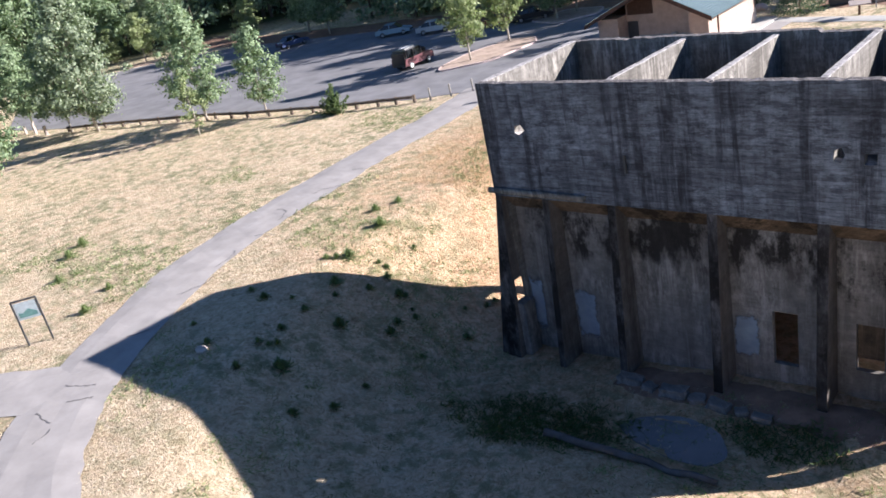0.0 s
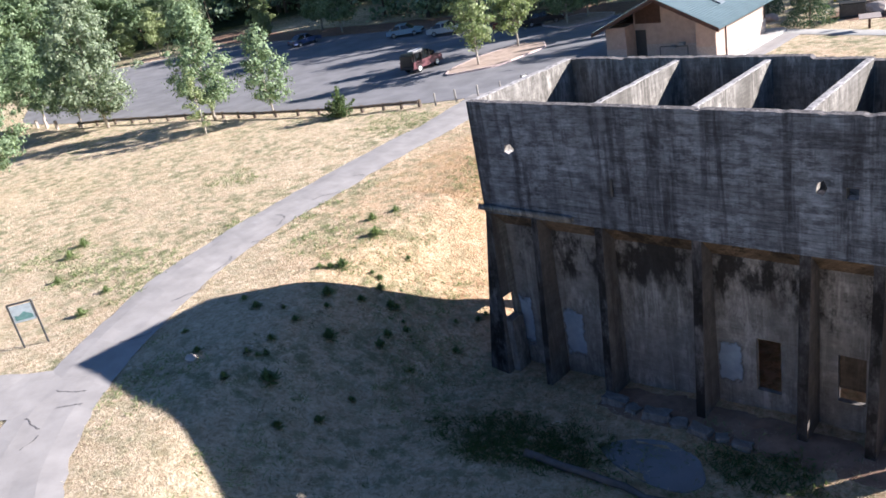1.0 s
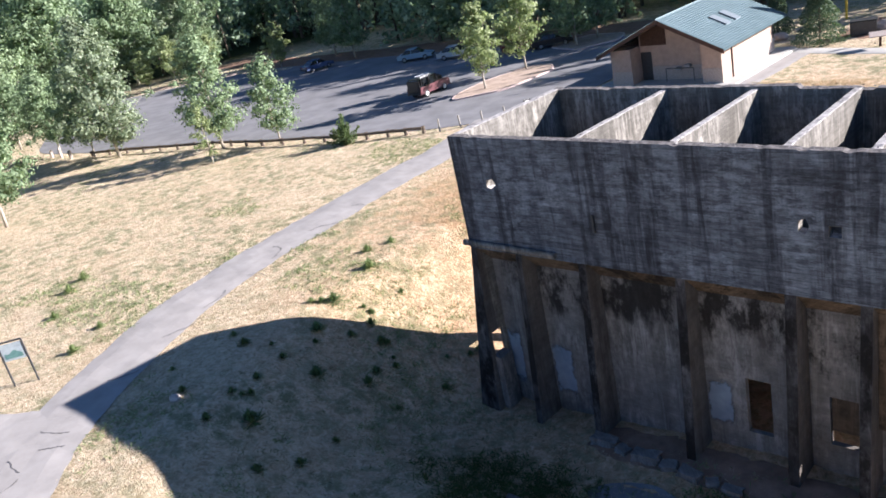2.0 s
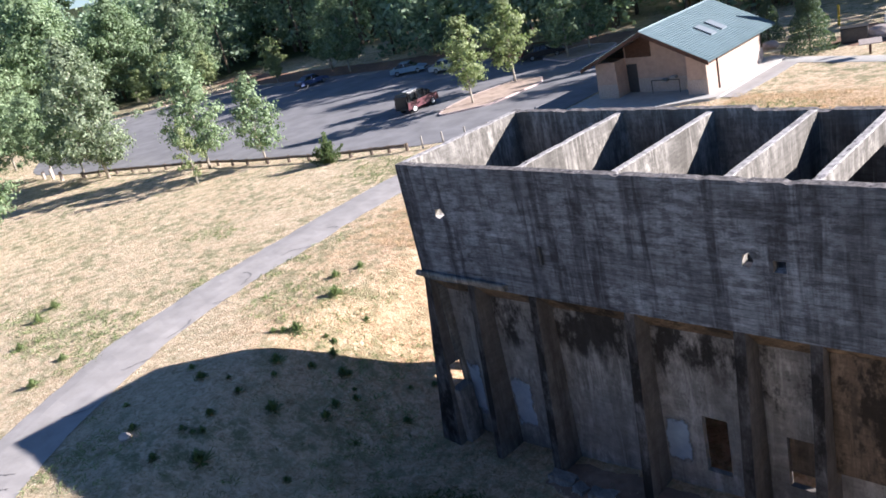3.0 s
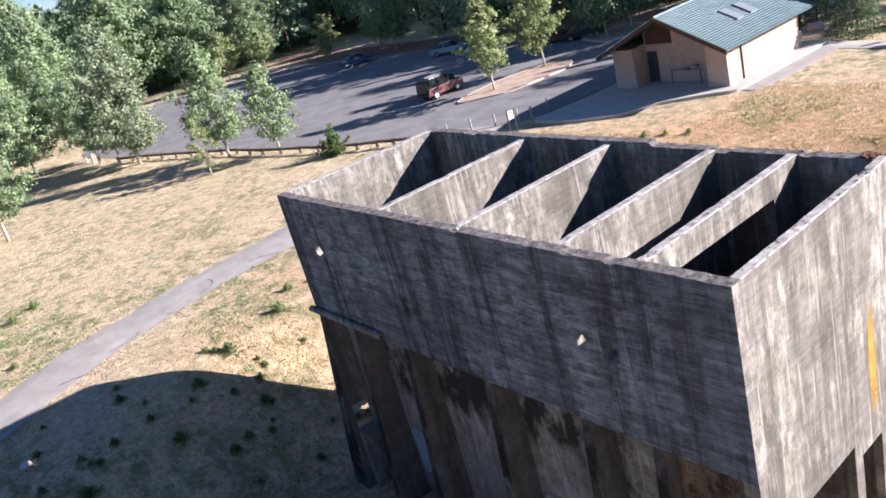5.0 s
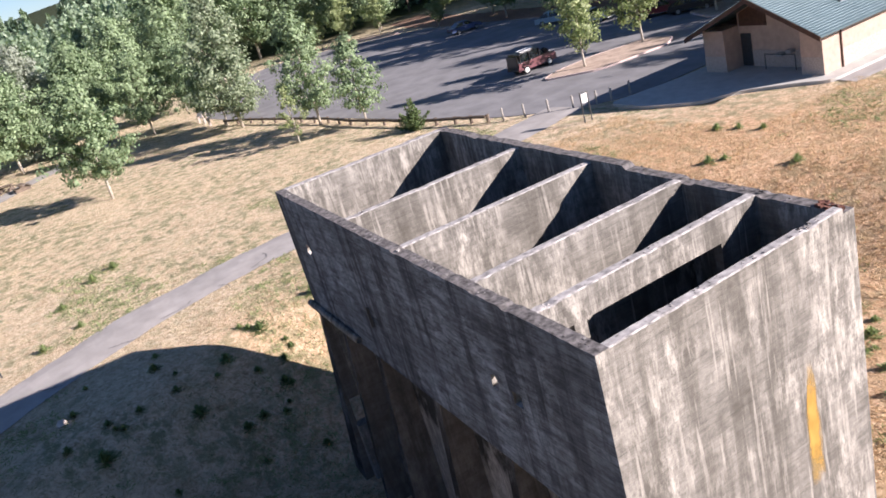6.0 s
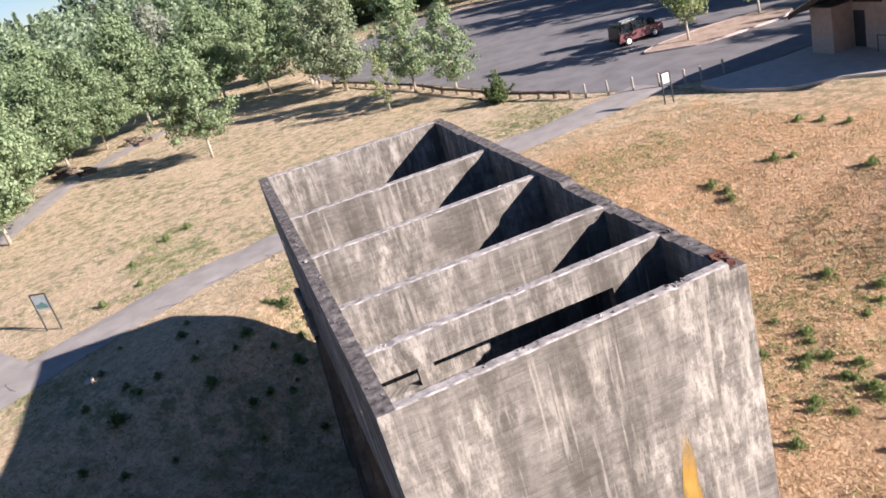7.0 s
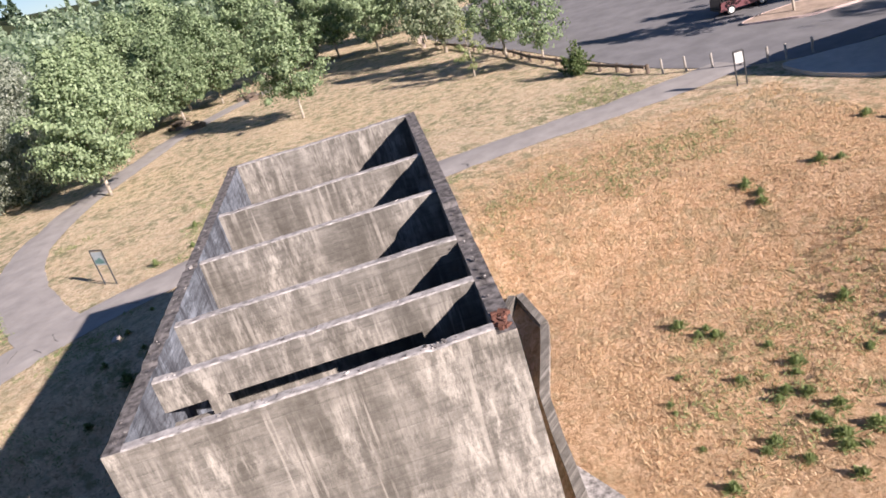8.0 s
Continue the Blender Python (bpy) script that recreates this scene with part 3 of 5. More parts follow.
# right end wall, cut away below between a front and a back leg
along_y([(0.3, 3.15), (3.65, 3.15), (3.65, FOOT), (4.0, FOOT), (4.0, 2.7), (4.95, 2.7), (4.95, FOOT), (DEEP - 0.32, FOOT)] + chipped(DEEP - 0.32, 0.3, lambda u: top_z(16), 0.022, key=5.0), LEN - 0.21, LEN, "end_wall", M["concrete"], "pale streaked end wall with open hopper bottom")
# partitions between the cells
for x, key in ((5.05, 11), (8.47, 12), (11.72, 13)):
    along_y([(0.3, 4.74), (DEEP - 0.32, 4.74)] + chipped(DEEP - 0.32, 0.3, lambda u: top_z(x) - 0.08, 0.022, key=key), x - 0.11, x + 0.11, "partition", M["concrete"], "thin concrete partition with a broken top")
x = 13.85
top = chipped(DEEP - 0.32, 0.3, lambda u: top_z(x) - 0.08, 0.022, key=17)
solid = lambda u, w: plan(x - 0.11, u, w)
back = lambda u, w: plan(x + 0.11, u, w)
along_y([(0.3, 8.3), (DEEP - 0.32, 8.27)] + top, x - 0.11, x + 0.11, "partition", M["concrete"], "beam-like partition over a long slot opening")
for outline in ([(1.08, 4.99), (1.38, 4.99), (1.38, 8.3), (1.08, 8.3)], [(5.0, 4.99), (DEEP - 0.32, 4.99), (DEEP - 0.32, 8.27), (5.0, 8.27)], [(0.3, 4.99), (1.08, 4.99), (1.08, 7.95), (0.3, 7.95)]):
    part("partition_pier", prism(bmesh.new(), outline, solid, back), M["concrete"], ruin, "pier of the slotted partition")
# sloping hopper floors
for x0, x1 in ((0.28, 4.84), (5.06, 8.31), (8.53, 11.61), (11.83, 15.79)):
    part("hopper_floor", prism(bmesh.new(), [(x0, 0), (x1, 0), (x1, 1), (x0, 1)], lambda u, q: plan(u, 0.3 + (DEEP - 0.62) * q, 4.98 + 0.6 * q), lambda u, q: plan(u, 0.3 + (DEEP - 0.62) * q, 4.74 + 0.6 * q)), M["concrete"], ruin, "sloping concrete hopper floor")
# columns of the front, battered out towards the foot
COLS = [(0.0, 0.25), (2.25, 0.26), (4.95, 0.3), (8.5, 0.32), (11.8, 0.32), (13.75, 0.3)]
LEAN, SPLAY = 0.55, 0.75
for x, w in COLS:
    x0, x1, splay = (x, x + w, SPLAY) if x == 0 else (x - w / 2, x + w / 2, 0.0)
    side = [(-LEAN, FOOT), (-0.1, FOOT), (-0.1, 1.05), (1.0, 1.05), (1.0, WB), (0.03, WB)] if x == 0 else [(-LEAN, FOOT), (1.0, FOOT), (1.0, WB), (0.03, WB)]
    bm = prism(bmesh.new(), side, lambda u, q: plan(x0 - splay * (WB - q) / (WB - FOOT), u, q), lambda u, q: plan(x1, u, q))
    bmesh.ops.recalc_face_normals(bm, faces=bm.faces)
    # faces towards +x take the lighter brown concrete, the rest the darker mossy one
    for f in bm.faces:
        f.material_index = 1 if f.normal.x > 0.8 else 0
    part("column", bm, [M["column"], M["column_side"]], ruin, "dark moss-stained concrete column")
part("column", prism(bmesh.new(), [(0.02, FOOT), (0.6, FOOT), (0.6, WB), (0.02, WB)], lambda u, q: plan(15.66, u, q), lambda u, q: plan(15.995, u, q)), M["concrete"], ruin, "pale concrete corner leg")
# recessed walls between the columns
RY0, RY1 = 0.7, 0.9


def bay(x0, x1, hole=None):
    mid = 4.0
    rects = [(x0, x1, FOOT, mid)]
    if hole:
        h0, h1, z0, z1 = hole
        rects = [(x0, h0, FOOT, mid), (h1, x1, FOOT, mid), (h0, h1, z1, mid), (h0, h1, FOOT, z0)]
    for a, b, z0, z1 in rects:
        if b - a > 0.01 and z1 - z0 > 0.01:
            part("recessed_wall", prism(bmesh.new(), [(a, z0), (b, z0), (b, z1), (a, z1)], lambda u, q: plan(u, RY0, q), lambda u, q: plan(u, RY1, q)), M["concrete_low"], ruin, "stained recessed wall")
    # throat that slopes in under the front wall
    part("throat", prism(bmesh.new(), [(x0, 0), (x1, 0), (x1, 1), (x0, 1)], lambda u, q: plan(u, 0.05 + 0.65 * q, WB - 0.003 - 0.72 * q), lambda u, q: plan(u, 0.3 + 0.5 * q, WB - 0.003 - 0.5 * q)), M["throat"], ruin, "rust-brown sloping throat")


bay(0.25, 2.12)
bay(2.38, 4.8)
bay(5.1, 8.34)
bay(8.66, 11.64, (9.98, 10.78, -0.95, 1.08))
bay(11.96, 13.6, (12.5, 13.3, -0.6, 1.1))
bay(13.9, 15.66)
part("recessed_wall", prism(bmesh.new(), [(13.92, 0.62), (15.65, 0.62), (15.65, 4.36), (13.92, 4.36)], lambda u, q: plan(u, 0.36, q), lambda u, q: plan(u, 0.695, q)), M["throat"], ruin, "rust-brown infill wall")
# drain pipe at the left end of the front
bm = bmesh.new()
rings = []
for u, r in ((-0.14, 0.115), (4.0, 0.115), (4.0, 0.085), (3.7, 0.085)):
    rings.append([bm.verts.new(plan(u, -0.09 + r * math.cos(2 * math.pi * k / 14), 4.98 - 0.015 * u + r * math.sin(2 * math.pi * k / 14))) for k in range(14)])
for a, b in zip(rings, rings[1:]):
    for k in range(14):
        bm.faces.new((a[k], a[(k + 1) % 14], b[(k + 1) % 14], b[k]))
bm.faces.new(rings[0])
bm.faces.new(rings[-1])
part("drain_pipe", bm, M["concrete"], ruin, "pale grey drain pipe along the foot of the wall", True)
# painted patches on the recessed walls and the rust and ochre marks


def patch(name, x0, x1, z0, z1, y, mat, label):
    bm = bmesh.new()
    n = 22
    pts = []
    for i in range(n):
        t = 2 * math.pi * i / n
        c, s = math.cos(t), math.sin(t)
        r = 1 + 0.1 * noise.noise((c * 2, s * 2, x0))
        pts.append(((x0 + x1) / 2 + (x1 - x0) / 2 * r * math.copysign(abs(c) ** 0.35, c), (z0 + z1) / 2 + (z1 - z0) / 2 * r * math.copysign(abs(s) ** 0.35, s)))
    prism(bm, pts, lambda u, q: plan(u, y, q), lambda u, q: plan(u, y + 0.01, q))
    return part(name, bm, mat, ruin, label)


patch("paint_patch", 0.29, 0.95, -1.6, 1.0, RY0 - 0.006, M["whitewash"], "faded bluish white paint")
patch("paint_patch", 2.42, 3.35, -1.5, 0.7, RY0 - 0.006, M["whitewash"], "faded bluish white paint")
patch("paint_patch", 8.68, 9.55, -0.9, 0.8, RY0 - 0.006, M["whitewash"], "faded bluish white paint")
bm = bmesh.new()
prism(bm, [(4.72, 6.4), (4.8, 6.4), (4.86, 6.0), (4.9, 5.7), (4.88, 5.2), (4.96, 4.6), (4.9, 4.1), (4.94, 3.4), (4.54, 3.4), (4.5, 4.0), (4.54, 4.5), (4.55, 5.2), (4.62, 5.6), (4.68, 6.0)], lambda u, q: plan(LEN + 0.004, u, q), lambda u, q: plan(LEN - 0.02, u, q))
part("paint_run", bm, M["ochre"], ruin, "ochre yellow stain")
g = random.Random(12)
bm = bmesh.new()
for k in range(16):
    c = plan(15.6 + g.uniform(-0.2, 0.25), 6.28 + g.uniform(-0.15, 0.12), top_z(16) - 0.1 + g.uniform(-0.02, 0.02))
    bmesh.ops.create_cube(bm, size=1.0, matrix=Matrix.Translation(c) @ Euler((g.uniform(-0.3, 0.3), g.uniform(-0.3, 0.3), g.uniform(0, 3))).to_matrix().to_4x4() @ Matrix.Diagonal((g.uniform(0.08, 0.2), g.uniform(0.06, 0.12), g.uniform(0.05, 0.09), 1)))
part("rim_patch", bm, M["rust"], ruin, "rust-red crumbled brick patch")
# dark strip on the wall face gives the look of a shaded slot
part("dark_slot", boxed((5.52, -0.07, 6.0), (5.6, 0.01, 6.62)), M["metal_dark"], ruin, "dark upright strip standing in for a slot in the wall")
# added panel: keeps a sun streak through the window off the ground outside
part("window_light_block", boxed((12.46, 0.9, -0.2), (13.34, 0.94, 1.14)), M["throat"], ruin, "added brown panel that blocks sun through the window opening")
part("doorway_floor", boxed((0.4, 1.1, -2.7), (15.6, 6.1, -2.2)), M["bark_mulch"], ruin, "brown earth floor under the hoppers")

# crumbs of broken concrete lying on the rims
g = random.Random(31)
for mat, count in ((M["rim_dark"], 260), (M["edge"], 200)):
    bm = bmesh.new()
    for k in range(count):
        r = g.uniform(0.008, 0.024) * (1.7 if g.random() < 0.1 else 1.0)
        pick = g.random()
        if pick < 0.5:
            x, y, z = g.choice((5.05, 8.47, 11.72, 13.85)) + g.uniform(-0.1, 0.07), g.uniform(0.35, DEEP - 0.4), None
        elif pick < 0.7:
            x, y, z = g.uniform(LEN - 0.19, LEN - 0.05), g.uniform(0.35, DEEP - 0.4), 0.0
        elif pick < 0.88:
            x, y, z = g.uniform(0.1, LEN - 0.1), g.uniform(0.05, 0.26), 0.0
        else:
            x, y, z = g.uniform(0.1, LEN - 0.1), g.uniform(DEEP - 0.28, DEEP - 0.05), -0.05
        c = plan(x, y, top_z(x) - 0.02 + (-0.08 if z is None else z))
        bmesh.ops.create_cube(bm, size=1.0, matrix=Matrix.Translation(c) @ Euler((g.uniform(-0.5, 0.5), g.uniform(-0.5, 0.5), g.uniform(0, 6.28))).to_matrix().to_4x4() @ Matrix.Diagonal((r * 2.2, r * g.uniform(1.2, 2.0), r * 1.3, 1)))
    tagged(part("rim_rubble", bm, mat, ruin, "loose crumbs of concrete and lichen"), kind="stuff")

# retaining wall behind the ruin
rw = thing("retaining_wall", label="low curved concrete retaining wall behind the ruin", category="retaining wall")
RW = [(-3.4, 7.95), (-4.3, 8.55), (-1.75, 8.95), (-0.4, 8.62), (3.0, 7.72), (5.4, 7.55), (7.2, 7.5), (9.2, 7.4), (12.0, 7.35), (17.5, 7.4)]
for i in range(len(RW) - 1):
    a, b = Vector(RW[i]), Vector(RW[i + 1])
    n = Vector((-(b - a).y, (b - a).x)).normalized() * 0.34
    za, zb = ground_z(a.x, a.y + 1.2) + 0.22, ground_z(b.x, b.y + 1.2) + 0.22
    bm = bmesh.new()
    lo = [bm.verts.new((*p, FOOT)) for p in (a, b, b + n, a + n)]
    hi = [bm.verts.new((*p, z)) for p, z in ((a, za), (b, zb), (b + n, zb), (a + n, za))]
    bm.faces.new(lo)
    bm.faces.new(hi)
    for k in range(4):
        bm.faces.new((lo[k], lo[(k + 1) % 4], hi[(k + 1) % 4], hi[k]))
    part("wall_segment", bm, M["concrete"], rw)

pts = [(6.9, 7.8), (7.6, 8.15), (8.9, 8.7), (12.0, 9.0), (12.0, 7.75), (9.2, 7.72)]
bm = bmesh.new()
prism(bm, pts, lambda u, q: Vector((u, q, ground_z(u, q + 0.6) + 0.1)), lambda u, q: Vector((u, q, ground_z(u, q + 0.6) - 0.4)))
part("footing_slab", bm, M["edge"], rw, "pale concrete footing slab")

# ---- restroom building ----
rest = thing("restroom_building", label="tan block restroom with green ribbed metal gable roof", category="restroom")
rest.matrix_basis = pose(1.1, -2.1, -0.2)
X0, X1, Y0, Y1, RZ, RX = -17.1, -7.95, 37.6, 46.9, 6.85, -12.3


def roof_z(x):
    return RZ - (RZ - 4.4) * abs(x - RX) / (RX + 17.8 if x < RX else -7.2 - RX)


B = 1.75
part("wall", boxed((X1 - 0.25, Y0, B), (X1, Y1, roof_z(X1) - 0.12)), M["block"], rest, "tan block side wall")
part("wall", boxed((X0, Y0, B), (X0 + 0.25, Y1, roof_z(X0) - 0.12)), M["block"], rest, "tan block side wall")
part("wall", prism(bmesh.new(), [(X0, B), (X1, B), (X1, roof_z(X1) - 0.12), (RX, RZ - 0.14), (X0, roof_z(X0) - 0.12)], lambda u, q: Vector((u, Y1, q)), lambda u, q: Vector((u, Y1 - 0.25, q))), M["block"], rest)
part("pier", boxed((X0 - 0.02, Y0 - 0.02, B), (-15.35, Y0 + 1.6, roof_z(X0) - 0.16)), M["block"], rest, "tan block pier")
part("pier", boxed((-9.45, Y0 - 0.02, B), (X1 + 0.02, Y0 + 1.6, roof_z(X1) - 0.16)), M["block"], rest, "tan block pier")
bm = bmesh.new()
YW = Y0 + 1.45
for a, b_, z0, z1 in ((-14.35, -9.45, B, 4.3), (-15.35, -14.35, 4.0, 4.3)):
    prism(bm, [(a, z0), (b_, z0), (b_, z1), (a, z1)], lambda u, q: Vector((u, YW, q)), lambda u, q: Vector((u, YW + 0.2, q)))
prism(bm, [(-15.35, 4.3), (-9.45, 4.3), (-9.45, roof_z(-9.45) - 0.15), (RX, RZ - 0.15), (-15.35, roof_z(-15.35) - 0.15)], lambda u, q: Vector((u, YW, q)), lambda u, q: Vector((u, YW + 0.2, q)))
part("gable_wall", bm, M["block"], rest, "recessed tan block gable wall")
# near-black panel paints the inner shade of the open doorway
part("doorway_shade", boxed((-15.33, YW + 0.1, B), (-14.37, YW + 0.16, 3.98)), M["metal_dark"], rest, "dark panel standing in for the shade of an open doorway")
part("gable_louvre", prism(bmesh.new(), [(-15.2, 4.5), (-13.0, 4.5), (-13.0, roof_z(-13.0) - 0.2), (-15.2, roof_z(-15.2) - 0.2)], lambda u, q: Vector((u, YW - 0.05, q)), lambda u, q: Vector((u, YW + 0.02, q))), M["wood"], rest, "dark brown timber louvre")
part("drinking_fountain", boxed((-12.2, YW - 0.45, 2.55), (-11.75, YW, 2.75), None, 0.03), M["metal"], rest, "low steel drinking fountain")
part("drinking_fountain", boxed((-11.45, YW - 0.45, 2.75), (-11.0, YW, 2.95), None, 0.03), M["metal"], rest, "high steel drinking fountain")
part("rail", rod(rod(rod(bmesh.new(), (-12.9, YW - 0.6, B), (-12.9, YW - 0.6, 2.75), 0.03), (-10.6, YW - 0.6, B), (-10.6, YW - 0.6, 2.75), 0.03), (-12.9, YW - 0.6, 2.75), (-10.6, YW - 0.6, 2.75), 0.03), M["metal_dark"], rest)
part("downpipe", rod(bmesh.new(), (X1 + 0.06, Y0 + 1.65, B), (X1 + 0.06, Y0 + 1.65, 4.35), 0.06), M["wood"], rest)
# grey split-face base course
for lo, hi in (((X1 - 0.05, Y0 + 1.62, B), (X1 + 0.03, Y1, B + 1.1)), ((X0 - 0.05, Y0 - 0.05, B), (-15.32, Y0 - 0.02, B + 1.1)), ((-9.48, Y0 - 0.05, B), (X1 + 0.05, Y0 - 0.02, B + 1.1)), ((-14.35, YW - 0.03, B), (-9.47, YW, B + 1.1))):
    part("base_course", boxed(lo, hi, None, 0.01), M["block_low"], rest, "rough grey split-face block course")
YA, YB = 36.55, 47.9
for sgn, xe, ze in ((-1, -17.8, 4.4), (1, -7.2, 4.4)):
    bm = bmesh.new()
    prism(bm, [(0, 0), (1, 0), (1, 1), (0, 1)], lambda u, q: Vector((RX + (xe - RX) * u, YA + (YB - YA) * q, RZ + (ze - RZ) * u)), lambda u, q: Vector((RX + (xe - RX) * u, YA + (YB - YA) * q, RZ + (ze - RZ) * u - 0.14)))
    sheet = part("roof", bm, M["roof"], rest, "blue-green ribbed metal roof slope")
    bm = bmesh.new()
    for k in range(25):
        f = 0.025 + k * 0.0395
        c = Vector((RX + (xe - RX) * f, 0, RZ + (ze - RZ) * f + 0.002))
        prism(bm, [(-0.028, 0), (0.028, 0), (0.018, 0.035), (-0.018, 0.03)], lambda u, q: c + Vector((u, YA + 0.02, q)), lambda u, q: c + Vector((u, YB - 0.02, q)))
    tagged(part("roof_rib_field", bm, M["roof"], sheet), kind="stuff")
    bm = bmesh.new()
    prism(bm, [(0, 0), (1, 0), (1, 1), (0, 1)], lambda u, q: Vector((RX + (xe - RX) * u, YA - 0.04, RZ + (ze - RZ) * u - 0.02 - 0.3 * q)), lambda u, q: Vector((RX + (xe - RX) * u, YA + 0.05, RZ + (ze - RZ) * u - 0.02 - 0.3 * q)))
    part("bargeboard", bm, M["wood"], rest, "dark brown bargeboard")
part("ridge_cap", rod(bmesh.new(), (RX, YA, RZ + 0.01), (RX, YB, RZ + 0.01), 0.07, seg=6), M["roof"], rest)
for y in (40.9, 42.6):
    f0, f1 = 0.4, 0.66
    bm = bmesh.new()
    p = lambda f, yy, h: Vector((RX + (-7.2 - RX) * f, yy, RZ + (4.4 - RZ) * f + h))
    prism(bm, [(0, 0), (1, 0), (1, 1), (0, 1)], lambda u, q: p(f0 + (f1 - f0) * u, y + 0.8 * q, 0.13), lambda u, q: p(f0 + (f1 - f0) * u, y + 0.8 * q, 0.0))
    part("skylight", bm, M["skylight"], rest, "milky skylight")

# ---- fence, bollards, signs ----
rail = thing("log_fence", label="low weathered log rail fence along the parking lot", category="fence")
FENCE = [(-26.3, 23.4), (-29.4, 22.3), (-33.2, 20.9), (-38.0, 20.1), (-43.0, 19.0), (-47.5, 18.6), (-52.5, 17.6), (-57.5, 16.4), (-62.5, 15.2), (-67.5, 13.6)]
posts = []
for (ax, ay), (bx, by) in zip(FENCE, FENCE[1:]):
    for k in range(2):
        posts.append((ax + (bx - ax) * k / 2, ay + (by - ay) * k / 2))
posts.append(FENCE[-1])
for x, y in posts:
    part("post", rod(bmesh.new(), (x, y, FLAT - 0.3), (x + random.uniform(-0.03, 0.03), y, FLAT + 0.62), 0.15, 0.14, 8), M["fence"], rail)
for (ax, ay), (bx, by) in zip(posts, posts[1:]):
    part("log_rail", rod(bmesh.new(), (ax, ay - 0.13, FLAT + 0.47), (bx, by - 0.13, FLAT + 0.49), 0.135, 0.12, 8, 0.03, 3), M["fence"], rail)
proto = None
for x, y in ((-25.05, 23.95), (-23.8, 25.05), (-22.45, 26.25), (-21.1, 27.45), (-19.8, 28.55), (-19.2, 29.4), (-19.0, 30.95)):
    if proto is None:
        proto = thing("bollard", label="weathered round timber bollard", category="bollard", group="bollards at the path")
        part("post", rod(bmesh.new(), (0, 0, -0.2), (0.02, 0, 0.98), 0.08, 0.075, 10), M["post"], proto)
        part("cap", rod(bmesh.new(), (0.02, 0, 0.98), (0.02, 0, 1.03), 0.075, 0.05, 10), M["post"], proto)
        proto.matrix_basis = pose(x, y, FLAT)
    else:
        copy_thing(proto, pose(x, y, FLAT + random.uniform(-0.06, 0.05), random.uniform(-2, 2), random.uniform(-2, 2), random.uniform(0, 360)))


def sign_board(name, a, b, h, z0, label, panel, frame_mat, picture=False):
    t = thing(name, label=label, category="sign")
    a, b = Vector((*a, 0)), Vector((*b, 0))
    d = (b - a).normalized()
    n = Vector((-d.y, d.x, 0))
    g0 = ground_z(a.x, a.y)
    up = Vector((0, 0, 1))
    for p in (a, b):
        part("post", rod(bmesh.new(), p + up * (g0 - 0.3), p + up * (g0 + h), 0.045, seg=8), frame_mat, t)
    part("top_rail", rod(bmesh.new(), a + up * (g0 + h), b + up * (g0 + h), 0.045, seg=8), frame_mat, t)
    bm = bmesh.new()
    w = (b - a).length
    prism(bm, [(0.06, z0), (w - 0.06, z0), (w - 0.06, h - 0.1), (0.06, h - 0.1)], lambda u, q: a + d * u + up * (g0 + q) + n * 0.03, lambda u, q: a + d * u + up * (g0 + q) - n * 0.03)
    pan = part("panel", bm, panel, t, "pale weathered information panel")
    if picture:
        for s in (1, -1):
            bm = bmesh.new()
            prism(bm, [(0.14, z0 + 0.1), (w - 0.14, z0 + 0.1), (w - 0.14, z0 + 0.28), (w * 0.55, z0 + 0.48), (w * 0.3, z0 + 0.3), (0.14, z0 + 0.36)], lambda u, q: a + d * u + up * (g0 + q) + n * 0.036 * s, lambda u, q: a + d * u + up * (g0 + q) + n * 0.031 * s)
            part("picture", bm, M["sign_green"], pan, "faded green picture")
    return t


M["sign_green"] = plain("faded_green_print", (0.16, 0.3, 0.27), 0.6, 0.3, 0.2)
M["sign_pale"] = plain("faded_print_panel", (0.5, 0.55, 0.55), 0.5, 0.4, 0.15)
sign_board("trail_sign", (-17.75, -12.55), (-17.15, -11.7), 2.15, 1.25, "trail information sign in a dark metal frame", M["sign_pale"], M["metal_dark"], True)
sign_board("notice_board", (-17.2, 25.3), (-17.12, 25.85), 2.0, 1.3, "white notice board on two posts beside the path", M["white"], M["metal_dark"])

# ---- trees ----
def crown_points(rng, h, w, low, clumps, per, spread=0.55):
    """Leaf places: loose clumps in a crown of height h and width w that starts at low."""
    out = []
    while len(out) < clumps:
        f = rng.random()
        env = max(0.12, math.sin(math.pi * min(1.0, (0.1 + 0.9 * f) ** 0.78)) ** 0.8 + 0.05)
        r = w / 2 * env * math.sqrt(rng.uniform(0.3, 1.0)) * rng.uniform(0.75, 1.12)
        a = rng.uniform(0, 2 * math.pi)
        z = low + (h - low) * f
        r *= 1 + 0.6 * noise.noise((math.cos(a) * 1.6, math.sin(a) * 1.6, z * 0.45 + w))
        out.append((r * math.cos(a), r * math.sin(a), z))
    return np.repeat(np.array(out), per, 0) + rng.normal(size=(clumps * per, 3)) * spread * np.array([1, 1, 0.8])


